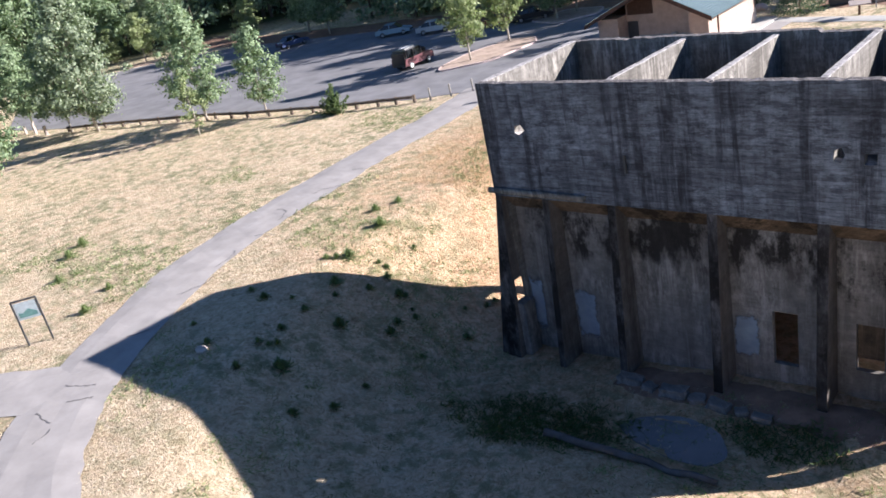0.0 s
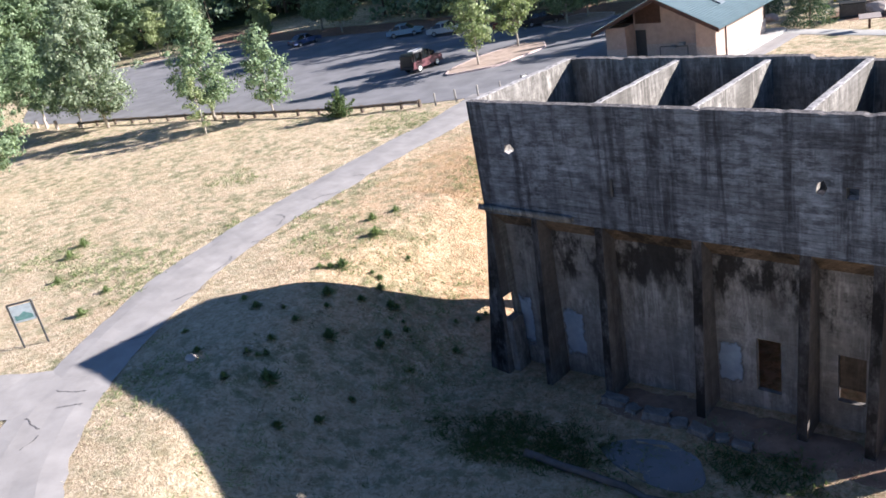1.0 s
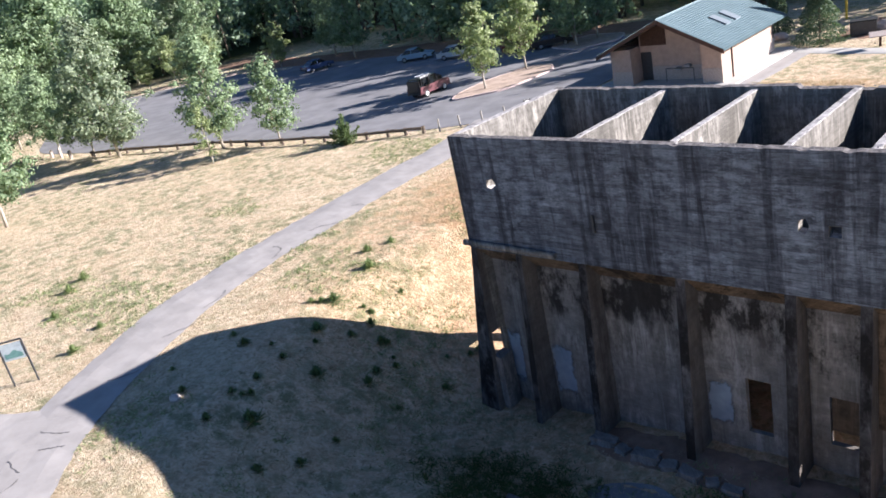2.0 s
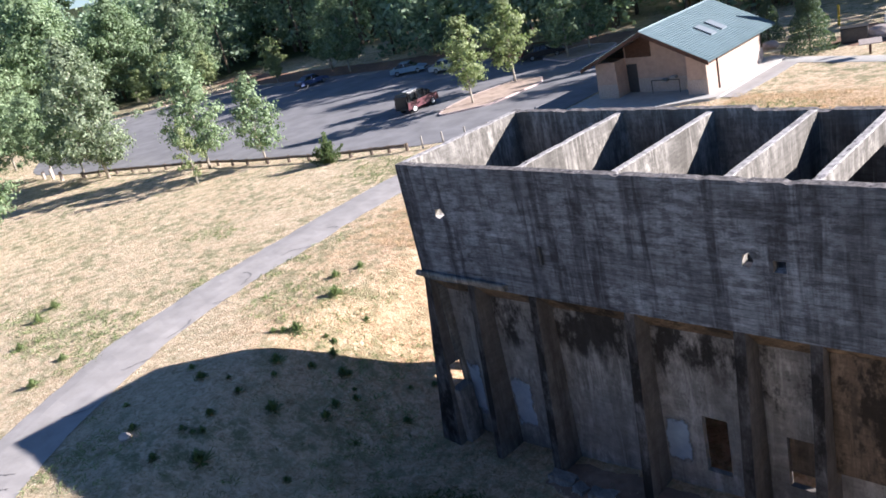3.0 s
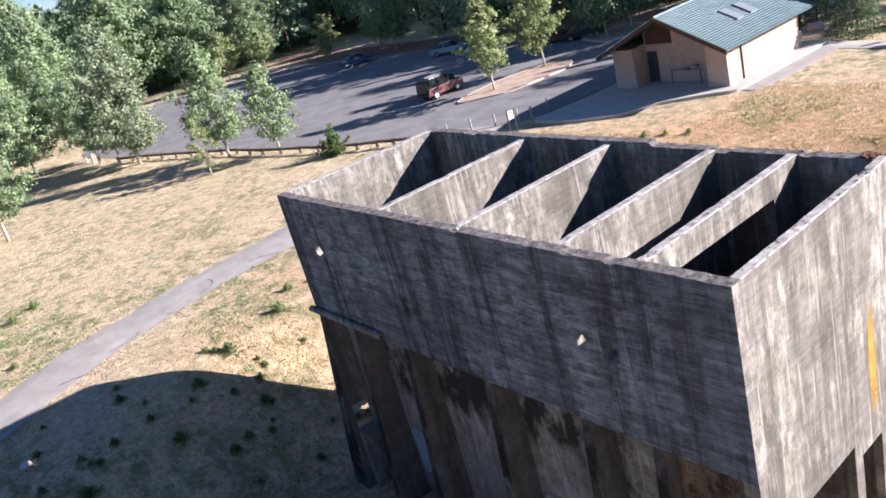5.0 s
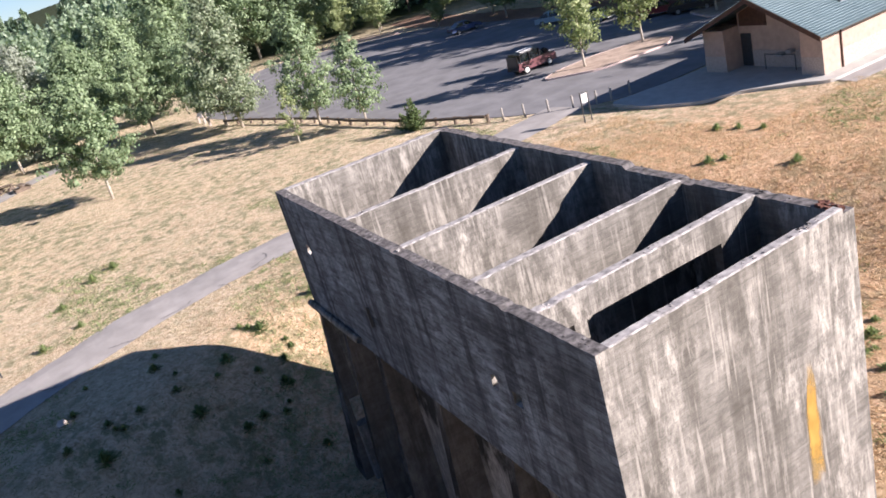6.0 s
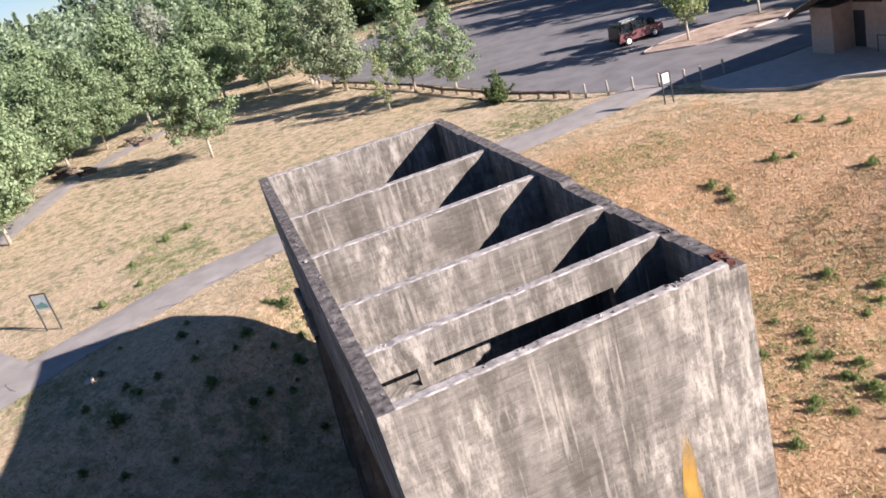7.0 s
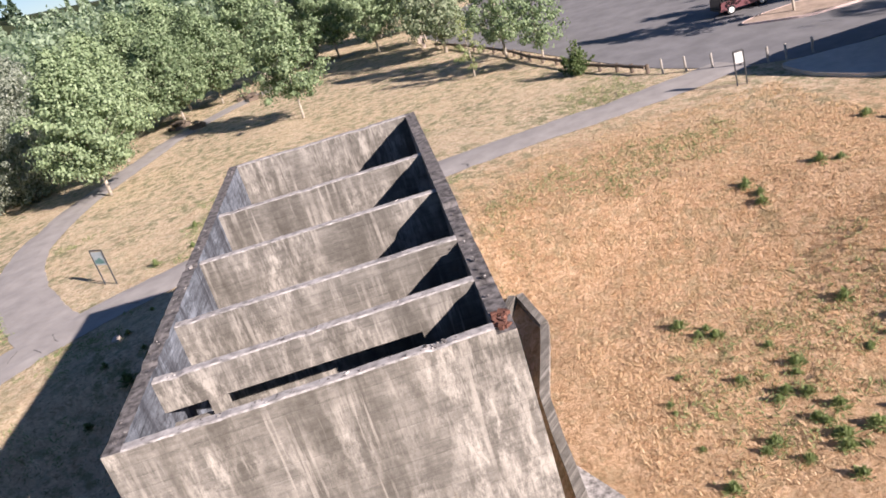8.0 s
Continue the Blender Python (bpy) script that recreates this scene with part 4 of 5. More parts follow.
def sprays(bm, rng, h, w, low, count, r, rise):
    """Ascending boughs with the twigs that carry the leaves; returns the twigs' ends."""
    ends = []
    for k in range(count):
        f = (k + rng.uniform(0.1, 0.9)) / count
        reach = w / 2 * max(0.1, math.sin(math.pi * (0.06 + 0.94 * f) ** 0.62) ** 0.75) * rng.uniform(0.62, 1.12)
        a = k * 2.4 + rng.uniform(-0.5, 0.5)
        z1 = low + (h - low) * f + rng.uniform(-0.2, 0.2)
        z0 = max(low * 0.75, z1 - reach * rise * rng.uniform(0.8, 1.2))
        p = Vector((0, 0, min(z0, h * 0.9)))
        q = Vector((math.cos(a) * reach, math.sin(a) * reach, z1))
        rod(bm, p, q, r * 0.24 * (1.15 - f), r * 0.04, 5, reach * 0.05, 3)
        for t in (0.5, 0.72, 0.88, 1.0):
            if t * reach > 0.25 or t == 1.0:
                c = p.lerp(q, t)
                j = 0.1 + 0.3 * reach * (1.1 - 0.5 * t)
                ends.append((c.x + rng.normal() * j, c.y + rng.normal() * j, c.z + rng.normal() * 0.3))
    ends += [(rng.normal() * 0.12, rng.normal() * 0.12, h * f) for f in (0.86, 0.92, 0.97)]
    return np.array(ends)


def broadleaf(h, w, low, seed, mat, leaf=0.3, boughs=40, per=60, bark=None, spread=0.4, label="", rise=1.1):
    rng = np.random.default_rng(seed)
    t = thing("tree", label=label, category="tree")
    bm = bmesh.new()
    r = h * 0.0135
    rod(bm, (0, 0, -0.2), (rng.uniform(-0.1, 0.1), rng.uniform(-0.1, 0.1), h * 0.5), r, r * 0.62, 8, r * 0.5, 4)
    rod(bm, (0, 0, h * 0.5), (rng.uniform(-0.15, 0.15), rng.uniform(-0.15, 0.15), h * 0.95), r * 0.62, r * 0.1, 6, r * 0.6, 4)
    C = sprays(bm, rng, h, w, low, boughs, r, rise)
    part("trunk", bm, bark or M["bark"], t, smooth=True)
    size = rng.uniform(0.55, 1.25, len(C))
    C, S = np.repeat(C, per, 0), np.repeat(size, per)[:, None]
    P = C + rng.normal(size=(len(C), 3)) * spread * S * np.array([1.05, 1.05, 0.72])
    out = (P - C) / (spread * S) * 0.95 + (P - np.array([0, 0, low + (h - low) * 0.3])) / (w * 0.5) * 0.5 + np.array([0, 0, 0.35])
    quads("crown", P, rng.uniform(0.6, 1.3, len(P)) * leaf, mat, t, rng, facing=out)
    return t


YOUNG = "young leafy tree with pale trunk in dry grass"
park = []
specs = [(10.6, 5.2, 2.1, 1, "leaf", 0.28, 44, 56, 0.34, 0.9), (14.0, 7.2, 2.2, 2, "silver_leaf", 0.31, 62, 66, 0.42, 0.9), (7.8, 3.8, 2.0, 3, "leaf", 0.26, 30, 44, 0.28, 0.9), (10.6, 6.2, 2.6, 4, "leaf", 0.29, 56, 58, 0.37, 0.8), (5.2, 1.8, 1.6, 5, "leaf_yellow", 0.2, 14, 28, 0.18, 1.0), (14.0, 10.0, 0.8, 6, "silver", 0.34, 84, 72, 0.5, 0.8), (13.0, 8.4, 2.9, 7, "leaf", 0.33, 80, 74, 0.48, 0.7), (7.2, 3.6, 2.4, 8, "leaf_yellow", 0.26, 26, 48, 0.28, 0.9)]
for h, w, low, sd, mt, lf, bo, pr, sp, ri in specs:
    park.append(broadleaf(h, w, low, sd, M[mt], lf, bo, pr, None, sp, YOUNG, ri))
planted = set()


def plant(k, x, y, s=1.0, turn=0.0, label=None, group="park trees"):
    m = pose(x, y, ground_z(x, y), 0, 0, turn) @ Matrix.Scale(s, 4)
    if k not in planted:
        planted.add(k)
        ob = park[k]
    else:
        ob = copy_thing(park[k], Matrix())
    ob.matrix_basis = m
    tagged(ob, label or YOUNG, "tree", group)
    return ob


plant(0, -47.9, 17.9, 1.0, 20, "slender young tree with pale trunk beside the log fence")
plant(1, -61.8, 14.0, 1.0, 50, "full-crowned tree shading the log fence")
plant(2, -41.2, 19.8, 1.0, 0, "narrow young tree beside the log fence")
plant(4, -43.6, 14.1, 1.0, 10, "thin sapling standing in the dry meadow")
plant(3, -49.8, -1.8, 1.0, 80, "round young tree alone in the dry meadow")
for k, x, y, s, r in ((3, -67.0, 13.6, 0.9, 130), (6, -42.0, -18.6, 0.95, 200), (6, -70.0, -16.9, 0.88, 10), (6, -77.0, -13.3, 0.92, 75), (6, -75.0, -21.5, 1.05, 160), (3, -75.0, 13.2, 0.9, 40), (3, -78.5, 7.4, 0.95, 300), (6, -86.5, 2.0, 1.0, 220), (6, -56.0, -20.5, 1.0, 33), (5, -51.0, -29.0, 0.72, 111), (5, -60.0, -30.0, 0.85, 60), (5, -52.0, -37.0, 0.95, 170), (5, -45.0, -32.5, 0.8, 250), (6, -80.0, -18.0, 1.1, 290), (6, -84.0, -8.0, 1.1, 15), (5, -92.0, -4.0, 1.0, 140), (1, -122.0, 60.0, 1.4, 12), (6, -128.0, 37.0, 1.6, 44), (6, -124.0, 48.0, 1.4, 190), (6, -138.0, 24.0, 1.7, 250), (6, -122.0, 22.0, 1.4, 80), (6, -150.0, 44.0, 1.9, 10), (6, -66.0, -26.0, 0.9, 99), (6, -76.0, -28.0, 0.9, 180), (5, -71.0, -36.0, 1.1, 20), (6, -94.0, 8.5, 1.1, 66), (3, -90.0, 14.0, 1.0, 77)):
    plant(k, x, y, s, r)
for k, x, y, s, r in ((7, -30.4, 36.2, 1.1, 30), (7, -31.1, 43.5, 1.15, 150), (0, -31.6, 53.4, 0.85, 60), (0, -31.2, 56.8, 0.9, 210)):
    plant(k, x, y, s, r, "young street tree on a kerbed island", "island trees")
for k, x, y, s, r in ((7, -101.0, 50.2, 0.95, 60), (7, -105.3, 45.5, 1.1, 10), (7, -108.3, 42.3, 0.9, 200), (7, -86.5, 53.4, 0.6, 0), (0, -73.0, 57.0, 1.05, 15), (0, -111.0, 55.0, 1.25, 95), (7, -94.0, 58.6, 0.9, 130), (0, -81.0, 60.0, 1.15, 260)):
    plant(k, x, y, s, r, "young tree at the far edge of the lot", "far lot trees")


def conifer_points(rng, h, w, n):
    f = rng.random(n) ** 0.8
    tier = 0.75 + 0.35 * np.abs(np.sin(f * h * 1.9))
    r = w / 2 * (1 - f) * np.sqrt(rng.uniform(0.1, 1, n)) * tier + 0.05
    a = rng.uniform(0, 2 * math.pi, n)
    return np.stack([r * np.cos(a), r * np.sin(a), 0.15 + h * f * 0.99 - r * 0.25], 1)


def bush(name, x, y, h, w, n, leaf, mat, label, category, seed):
    rng = np.random.default_rng(seed)
    t = thing(name, pose(x, y, ground_z(x, y)), label, category)
    part("trunk", rod(bmesh.new(), (0, 0, -0.2), (0, 0, h * 0.8), 0.1, 0.02, 6), M["bark_dark"], t)
    quads("crown", conifer_points(rng, h, w, n), rng.uniform(0.6, 1.3, n) * leaf, mat, t, rng)
    return t


shrub = thing("shrub", pose(-32.6, 20.2, ground_z(-32.6, 20.2)), "bushy green shrub beside the log fence", "shrub")
rng = np.random.default_rng(21)
bm = bmesh.new()
SP = []
for k in range(24):
    a, r, h = rng.uniform(0, 6.28), rng.uniform(0.1, 1.5), rng.uniform(1.3, 2.9)
    tip = Vector((math.cos(a) * r, math.sin(a) * r, h * (1.15 - 0.5 * r)))
    rod(bm, (0, 0, -0.1), tip, 0.03, 0.008, 5)
    f = rng.uniform(0.15, 1.02, 150)[:, None]
    SP.append(np.array(tip)[None] * f + rng.normal(size=(150, 3)) * 0.22 * (1.2 - f))
part("stems", bm, M["bark_dark"], shrub)
SP = np.concatenate(SP)
quads("foliage", SP, rng.uniform(0.1, 0.22, len(SP)), M["shrub"], shrub, rng)
bush("conifer", -4.4, 47.9, 6.2, 4.4, 12000, 0.17, M["needle"], "bushy dark green conifer beside the walk", "conifer", 22)
bush("conifer", -9.6, 52.4, 5.0, 3.0, 7000, 0.17, M["needle"], "dark green conifer behind the restroom", "conifer", 23)


def wood(name, places, mat, leaf, per, seed, label, conifers=0.0):
    """Far woodland: many crowns joined into one mesh, with their trunks."""
    rng = np.random.default_rng(seed)
    P, S = [], []
    bm = bmesh.new()
    for x, y, h, w in places:
        z = ground_z(x, y)
        if rng.random() < conifers:
            q = conifer_points(rng, h * 1.15, w * 0.7, per)
        else:
            q = crown_points(rng, h, w, h * 0.1, per // 20, 20, w * 0.085)
        P.append(q + np.array([x, y, z]))
        S.append(rng.uniform(0.7, 1.35, len(q)) * leaf * (w / 8) ** 0.5)
        rod(bm, (x, y, z - 0.5), (x, y, z + h * 0.7), h * 0.016, h * 0.006, 5)
    t = thing(name, label=label, category="woodland", kind="stuff")
    quads("foliage", np.concatenate(P), np.concatenate(S), mat, t, rng)
    part("trunks", bm, M["bark_dark"], t)
    return t


rng = np.random.default_rng(77)
belt = []
for k in range(190):
    x = rng.uniform(-150, 12)
    y0 = 61 if x > -78 else 80
    y = y0 + rng.uniform(0, 34) + (3 if -45 < x < -28 else 0)
    tall = 1.45 if x < -85 else 1.0
    if x > -28:
        y += 8
    belt.append((x, y, rng.uniform(13, 22) * tall, rng.uniform(7, 11)))
for k in range(46):
    belt.append((rng.uniform(-200, -122), rng.uniform(48, 112), rng.uniform(15, 23), rng.uniform(8, 12)))
wood("woodland_north", belt, M["leaf_far"], 0.75, 1000, 78, "dense dark mixed woodland behind the parking lot", 0.35)
west = []
for k in range(150):
    x, y = rng.uniform(-200, -96), rng.uniform(-100, 50)
    if x > -150 and 8 < y:
        x -= 55
    west.append((x, y, rng.uniform(11, 15) + (4 if x < -145 else 2 if y > -12 else 0), rng.uniform(8, 12)))
wood("woodland_west", west, M["leaf_far"], 0.85, 900, 79, "dense green woodland beyond the meadow", 0.35)
rim = []
for k in range(260):
    a, d = rng.uniform(2.2, 4.3), rng.uniform(200, 700)
    rim.append((d * math.cos(a), d * math.sin(a), rng.uniform(9, 17), rng.uniform(14, 26)))
wood("woodland_hills", rim, M["needle"], 2.2, 260, 80, "hazy wooded hills on the horizon", 0.5)


# ---- cars ----
def car(x, y, turn, paint_mat, label, length=4.5, width=1.75, height=1.45, boxy=False, extras=None):
    t = thing("car", pose(x, y, FLAT + 0.04, 0, 0, turn), label, "car", "parked cars")
    L2, W2 = length / 2, width / 2
    if boxy:
        prof = [(-L2, 0.45), (L2, 0.4), (L2, 0.85), (L2 * 0.93, 1.02), (L2 * 0.45, 1.08), (-L2 * 0.98, 1.1)]
        cab = [(-L2 * 0.97, 1.08), (L2 * 0.47, 1.06), (L2 * 0.2, height), (-L2 * 0.88, height + 0.02)]
    else:
        prof = [(-L2, 0.4), (L2, 0.35), (L2 * 1.0, 0.62), (L2 * 0.9, 0.75), (L2 * 0.45, 0.9), (-L2 * 0.75, 0.95), (-L2 * 0.98, 0.85)]
        cab = [(-L2 * 0.78, 0.92), (L2 * 0.5, 0.88), (L2 * 0.12, height), (-L2 * 0.42, height)]
    bm = bmesh.new()
    prism(bm, prof, lambda u, q: Vector((u, -W2, q)), lambda u, q: Vector((u, W2, q)))
    bmesh.ops.bevel(bm, geom=[e for e in bm.edges if e.calc_length() > 0.2 and len(e.link_faces) == 2 and e.calc_face_angle(0) > 0.3], offset=0.06, segments=2, affect="EDGES")
    part("body", bm, paint_mat, t)
    bm = bmesh.new()
    inset = 0.16
    prism(bm, cab, lambda u, q: Vector((u, -W2 + (0.04 if q < 1.2 else inset), q)), lambda u, q: Vector((u, W2 - (0.04 if q < 1.2 else inset), q)))
    part("glazing", bm, M["glass"], t, "dark tinted glass")
    bm = bmesh.new()
    r = sorted(p[0] for p in cab if p[1] > 1.2)
    box(bm, (r[0] - 0.04, -W2 + inset - 0.03, height - 0.03), (r[-1] + 0.04, W2 - inset + 0.03, height + 0.05), None, 0.02)
    for px in ([r[0] + 0.05, (r[0] + r[-1]) / 2, r[-1]] if boxy else [(r[0] + r[-1]) / 2]):
        for s in (-1, 1):
            box(bm, (px - 0.05, s * (W2 - inset / 2) - 0.07, 1.0), (px + 0.05, s * (W2 - inset / 2) + 0.05, height))
    part("roof", bm, M["car_black"] if boxy else paint_mat, t)
    for px in (-L2 * 0.6, L2 * 0.62):
        for s in (-1, 1):
            rr = 0.36 if boxy else 0.31
            yw = s * (W2 - 0.1)
            wh = part("wheel", rod(bmesh.new(), (px, yw - 0.11, rr), (px, yw + 0.11, rr), rr, seg=18), M["black"], t)
            part("rim", rod(bmesh.new(), (px, yw + s * 0.1, rr), (px, yw + s * 0.125, rr), rr * 0.62, seg=14), M["white"] if boxy else M["metal"], wh)
    part("bumper", boxed((-L2 - 0.08, -W2 + 0.05, 0.42), (-L2 + 0.02, W2 - 0.05, 0.6)), M["metal_dark"], t)
    part("bumper", boxed((L2 - 0.02, -W2 + 0.05, 0.4), (L2 + 0.08, W2 - 0.05, 0.58)), M["metal_dark"], t)
    for s in (-1, 1):
        part("tail_light", boxed((-L2 - 0.02, s * (W2 - 0.22) - 0.1, 0.68), (-L2 + 0.03, s * (W2 - 0.22) + 0.1, 0.9)), M["car_wine"], t)
        part("headlight", boxed((L2 - 0.03, s * (W2 - 0.3) - 0.15, 0.55), (L2 + 0.015, s * (W2 - 0.3) + 0.15, 0.7)), M["white"], t)
    if boxy:
        part("tailgate", boxed((-L2 - 0.03, -W2 + 0.06, 0.6), (-L2 * 0.93, W2 - 0.06, 1.72), None, 0.04), M["car_black"], t, "black tailgate with dark rear window")
        part("roof_board", boxed((-L2 * 0.55, 0.2, height + 0.06), (L2 * 0.3, 0.62, height + 0.12), None, 0.02), M["white"], t, "pale board on the roof")
        part("roof_rack", boxed((-L2 * 0.7, -0.5, height + 0.06), (L2 * 0.1, 0.1, height + 0.16), None, 0.03), M["metal"], t, "grey load on the roof rack")
        part("spare_wheel", rod(bmesh.new(), (L2 - 0.5, -0.1, 1.1), (L2 - 0.5, 0.25, 1.2), 0.36, seg=16), M["black"], t)
    return t


car(-37.1, 35.5, 92, M["car_red"], "faded red off-road car with dark windows", 4.3, 1.75, 1.85, True)
car(-73.4, 50.2, 84, M["car_blue"], "dark blue hatchback parked under the trees")
car(-55.4, 52.2, 30, M["car_light"], "pale blue saloon parked in tree shade")
car(-48.0, 51.8, 25, M["car_white"], "off-white saloon parked in tree shade")
car(-39.3, 53.4, 45, M["car_wine"], "wine red car parked in deep shade")
car(-35.6, 54.4, 40, M["car_black"], "black car parked in deep shade")

# ---- small things ----
rng = np.random.default_rng(5)


def tuft(x, y, s, seed, label="clump of green weeds in dry grass"):
    g = np.random.default_rng(seed)
    n = 190
    V, F = [(0, 0, -0.04)], []
    for k in range(n):
        a, r, h = g.uniform(0, 2 * math.pi), abs(g.normal()) * 0.24 + 0.03, g.uniform(0.1, 0.5)
        d, e = Vector((math.cos(a), math.sin(a), 0)), Vector((-math.sin(a), math.cos(a), 0))
        c = (d * r + Vector((0, 0, h * math.exp(-2.2 * r * r * 4)))) * s
        w, i = g.uniform(0.02, 0.05) * s, len(V)
        tip = c + (d * g.uniform(0.0, 0.1) + Vector((g.normal() * 0.05, g.normal() * 0.05, g.uniform(-0.04, 0.12)))) * s
        V += [c - e * w, c + e * w, tip]
        F += [(0, i, i + 1), (i, i + 2, i + 1)]
    # weeds in the ruin's shadow get darker leaves: shade put into colour
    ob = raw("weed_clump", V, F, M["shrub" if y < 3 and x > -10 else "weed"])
    ob.location = (x, y, ground_z(x, y))
    return tagged(ob, label, "weed", "weeds in the meadow")


WEEDS = [(-9.3, -0.6), (-6.0, -4.6), (-6.1, -0.9), (-9.7, -5.4), (-8.9, -9.0), (-7.2, -0.4), (-4.6, -3.2), (-7.6, -5.0), (-7.2, -6.6), (-5.2, -8.4), (-8.2, -2.6), (-11.5, 5.4), (-12.0, 4.1), (-10.2, 2.6), (-28.2, -4.7), (-27.0, -6.1), (-19.6, -7.6), (-24.0, -8.2), (-18.2, -9.6)]
BACK_WEEDS = [(2.1, 14.2), (2.7, 14.3), (2.4, 13.8), (1.5, 13.4), (-3.4, 19.4), (-2.9, 19.2), (-4.2, 19.2), (-3.1, 22.8), (-3.6, 22.2), (3.0, 18.9), (5.5, 13.8), (5.5, 15.7), (8.9, 12.9), (8.6, 13.3), (10.0, 11.4), (7.1, 15.2), (6.7, 14.7), (9.2, 15.0), (9.7, 14.8), (10.8, 14.5), (9.2, 16.0), (8.0, 15.6), (-6.9, 26.4), (-5.8, 26.9), (-4.4, 27.2), (0.2, 24.0), (4.9, 19.6)]
for i, (x, y) in enumerate(WEEDS):
    tuft(x, y, rng.uniform(0.5, 1.05), 300 + i)
for i, (x, y) in enumerate(BACK_WEEDS):
    tuft(x, y, rng.uniform(0.55, 0.85), 350 + i)
for i in range(46):
    x, y = (rng.uniform(-11, -2.5), rng.uniform(-11, 3)) if i < 28 else (rng.uniform(4, 12), rng.uniform(11, 19))
    tuft(x, y, rng.uniform(0.3, 0.6), 400 + i)

log = thing("fallen_log", label="long grey fallen log in the shaded hollow", category="log")
p, q = (4.5, -5.4), (10.2, -4.9)
part("stem", rod(bmesh.new(), (p[0], p[1], ground_z(*p) + 0.2), (q[0], q[1], ground_z(*q) + 0.1), 0.15, 0.1, 10, 0.08, 8), M["log"], log, smooth=True)
bm = bmesh.new()
bmesh.ops.create_icosphere(bm, subdivisions=2, radius=0.22)
for v in bm.verts:
    v.co = Vector((v.co.x * 1.3, v.co.y, v.co.z * 0.6)) * (1 + 0.3 * noise.noise(v.co * 4))
rock = finish(bm, "rock", M["rock"])
rock.location = (-8.6, -9.5, ground_z(-8.6, -9.5) + 0.08)
tagged(rock, "pale flat rock lying in dry grass", "rock")


def blades(name, n, area, size, mat, seed, label, keep=None, flat=0.0):
    """Uncountable grass: short blades strewn over the ground."""
    g = np.random.default_rng(seed)
    x0, x1, y0, y1 = area
    P = []
    while len(P) < n:
        x, y = g.uniform(x0, x1), g.uniform(y0, y1)
        if (-4.2 < x < 17 and -0.3 < y < 9.6) or (y > 22 and x < -17.2) or (y > 28.5 and x < -6):
            continue
        if keep and not keep(x, y, g):
            continue
        k = int(g.integers(3, 7))
        for _ in range(k):
            bx, by = x + g.normal() * 0.12, y + g.normal() * 0.12
            P.append((bx, by, ground_z(bx, by) + g.uniform(0.02, 0.1)))
    P = np.array(P[:n])
    ob = quads(name, P, g.uniform(0.6, 1.4, n) * size, mat, None, g, aspect=0.13)
    return tagged(ob, label, "grass", kind="stuff")


def off_path(x, y):
    for line, w in ((MAIN, 1.68), (WEST, 1.55)):
        for (ax, ay), (bx, by) in zip(line, line[1:]):
            d = (bx - ax, by - ay)
            t = min(1, max(0, ((x - ax) * d[0] + (y - ay) * d[1]) / (d[0] ** 2 + d[1] ** 2)))
            if math.hypot(x - ax - t * d[0], y - ay - t * d[1]) < w:
                return False
    return True


def meadow(x, y, g):
    if not off_path(x, y):
        return False
    return noise.noise((x * 0.35, y * 0.35, 2.2)) + g.uniform(-0.5, 0.5) > -0.1


def tufts(name, n, area, tall, mat, seed, label, keep):
    """Uncountable dry grass: small fans of leaning blades strewn over the ground."""
    g = np.random.default_rng(seed)
    x0, x1, y0, y1 = area
    base = []
    while len(base) < n:
        x, y = g.uniform(x0, x1), g.uniform(y0, y1)
        if (-4.2 < x < 17 and -0.3 < y < 9.6) or (y > 21 and x < -17.2) or (y > 27 and x < -5):
            continue
        if keep(x, y, g):
            base.append((x, y, ground_z(x, y) - 0.02))
    k = 8
    C = np.repeat(np.array(base), k, 0)
    size = np.repeat(g.uniform(0.55, 1.5, n), k)[:, None] * tall
    a = g.uniform(0, 2 * np.pi, n * k)
    d = np.stack([np.cos(a), np.sin(a), np.zeros(n * k)], 1)
    e = np.stack([-np.sin(a), np.cos(a), np.zeros(n * k)], 1)
    root = C + d * g.uniform(0.0, 0.3, (n * k, 1)) * size
    tip = root + d * g.uniform(0.3, 1.2, (n * k, 1)) * size + np.array([0, 0, 1.0]) * g.uniform(0.35, 1.0, (n * k, 1)) * size
    half = e * g.uniform(0.05, 0.12, (n * k, 1)) * size
    V = np.stack([root - half, root + half, tip], 1).reshape(-1, 3)
    me = bpy.data.meshes.new(name)
    me.vertices.add(3 * n * k)
    me.loops.add(3 * n * k)
    me.polygons.add(n * k)
    me.vertices.foreach_set("co", V.astype(np.float32).ravel())
    me.loops.foreach_set("vertex_index", np.arange(3 * n * k, dtype=np.int32))
    me.polygons.foreach_set("loop_start", np.arange(0, 3 * n * k, 3, dtype=np.int32))
    me.update(calc_edges=True)
    me.materials.append(mat)
    return tagged(new(name, me), label, "grass", kind="stuff")


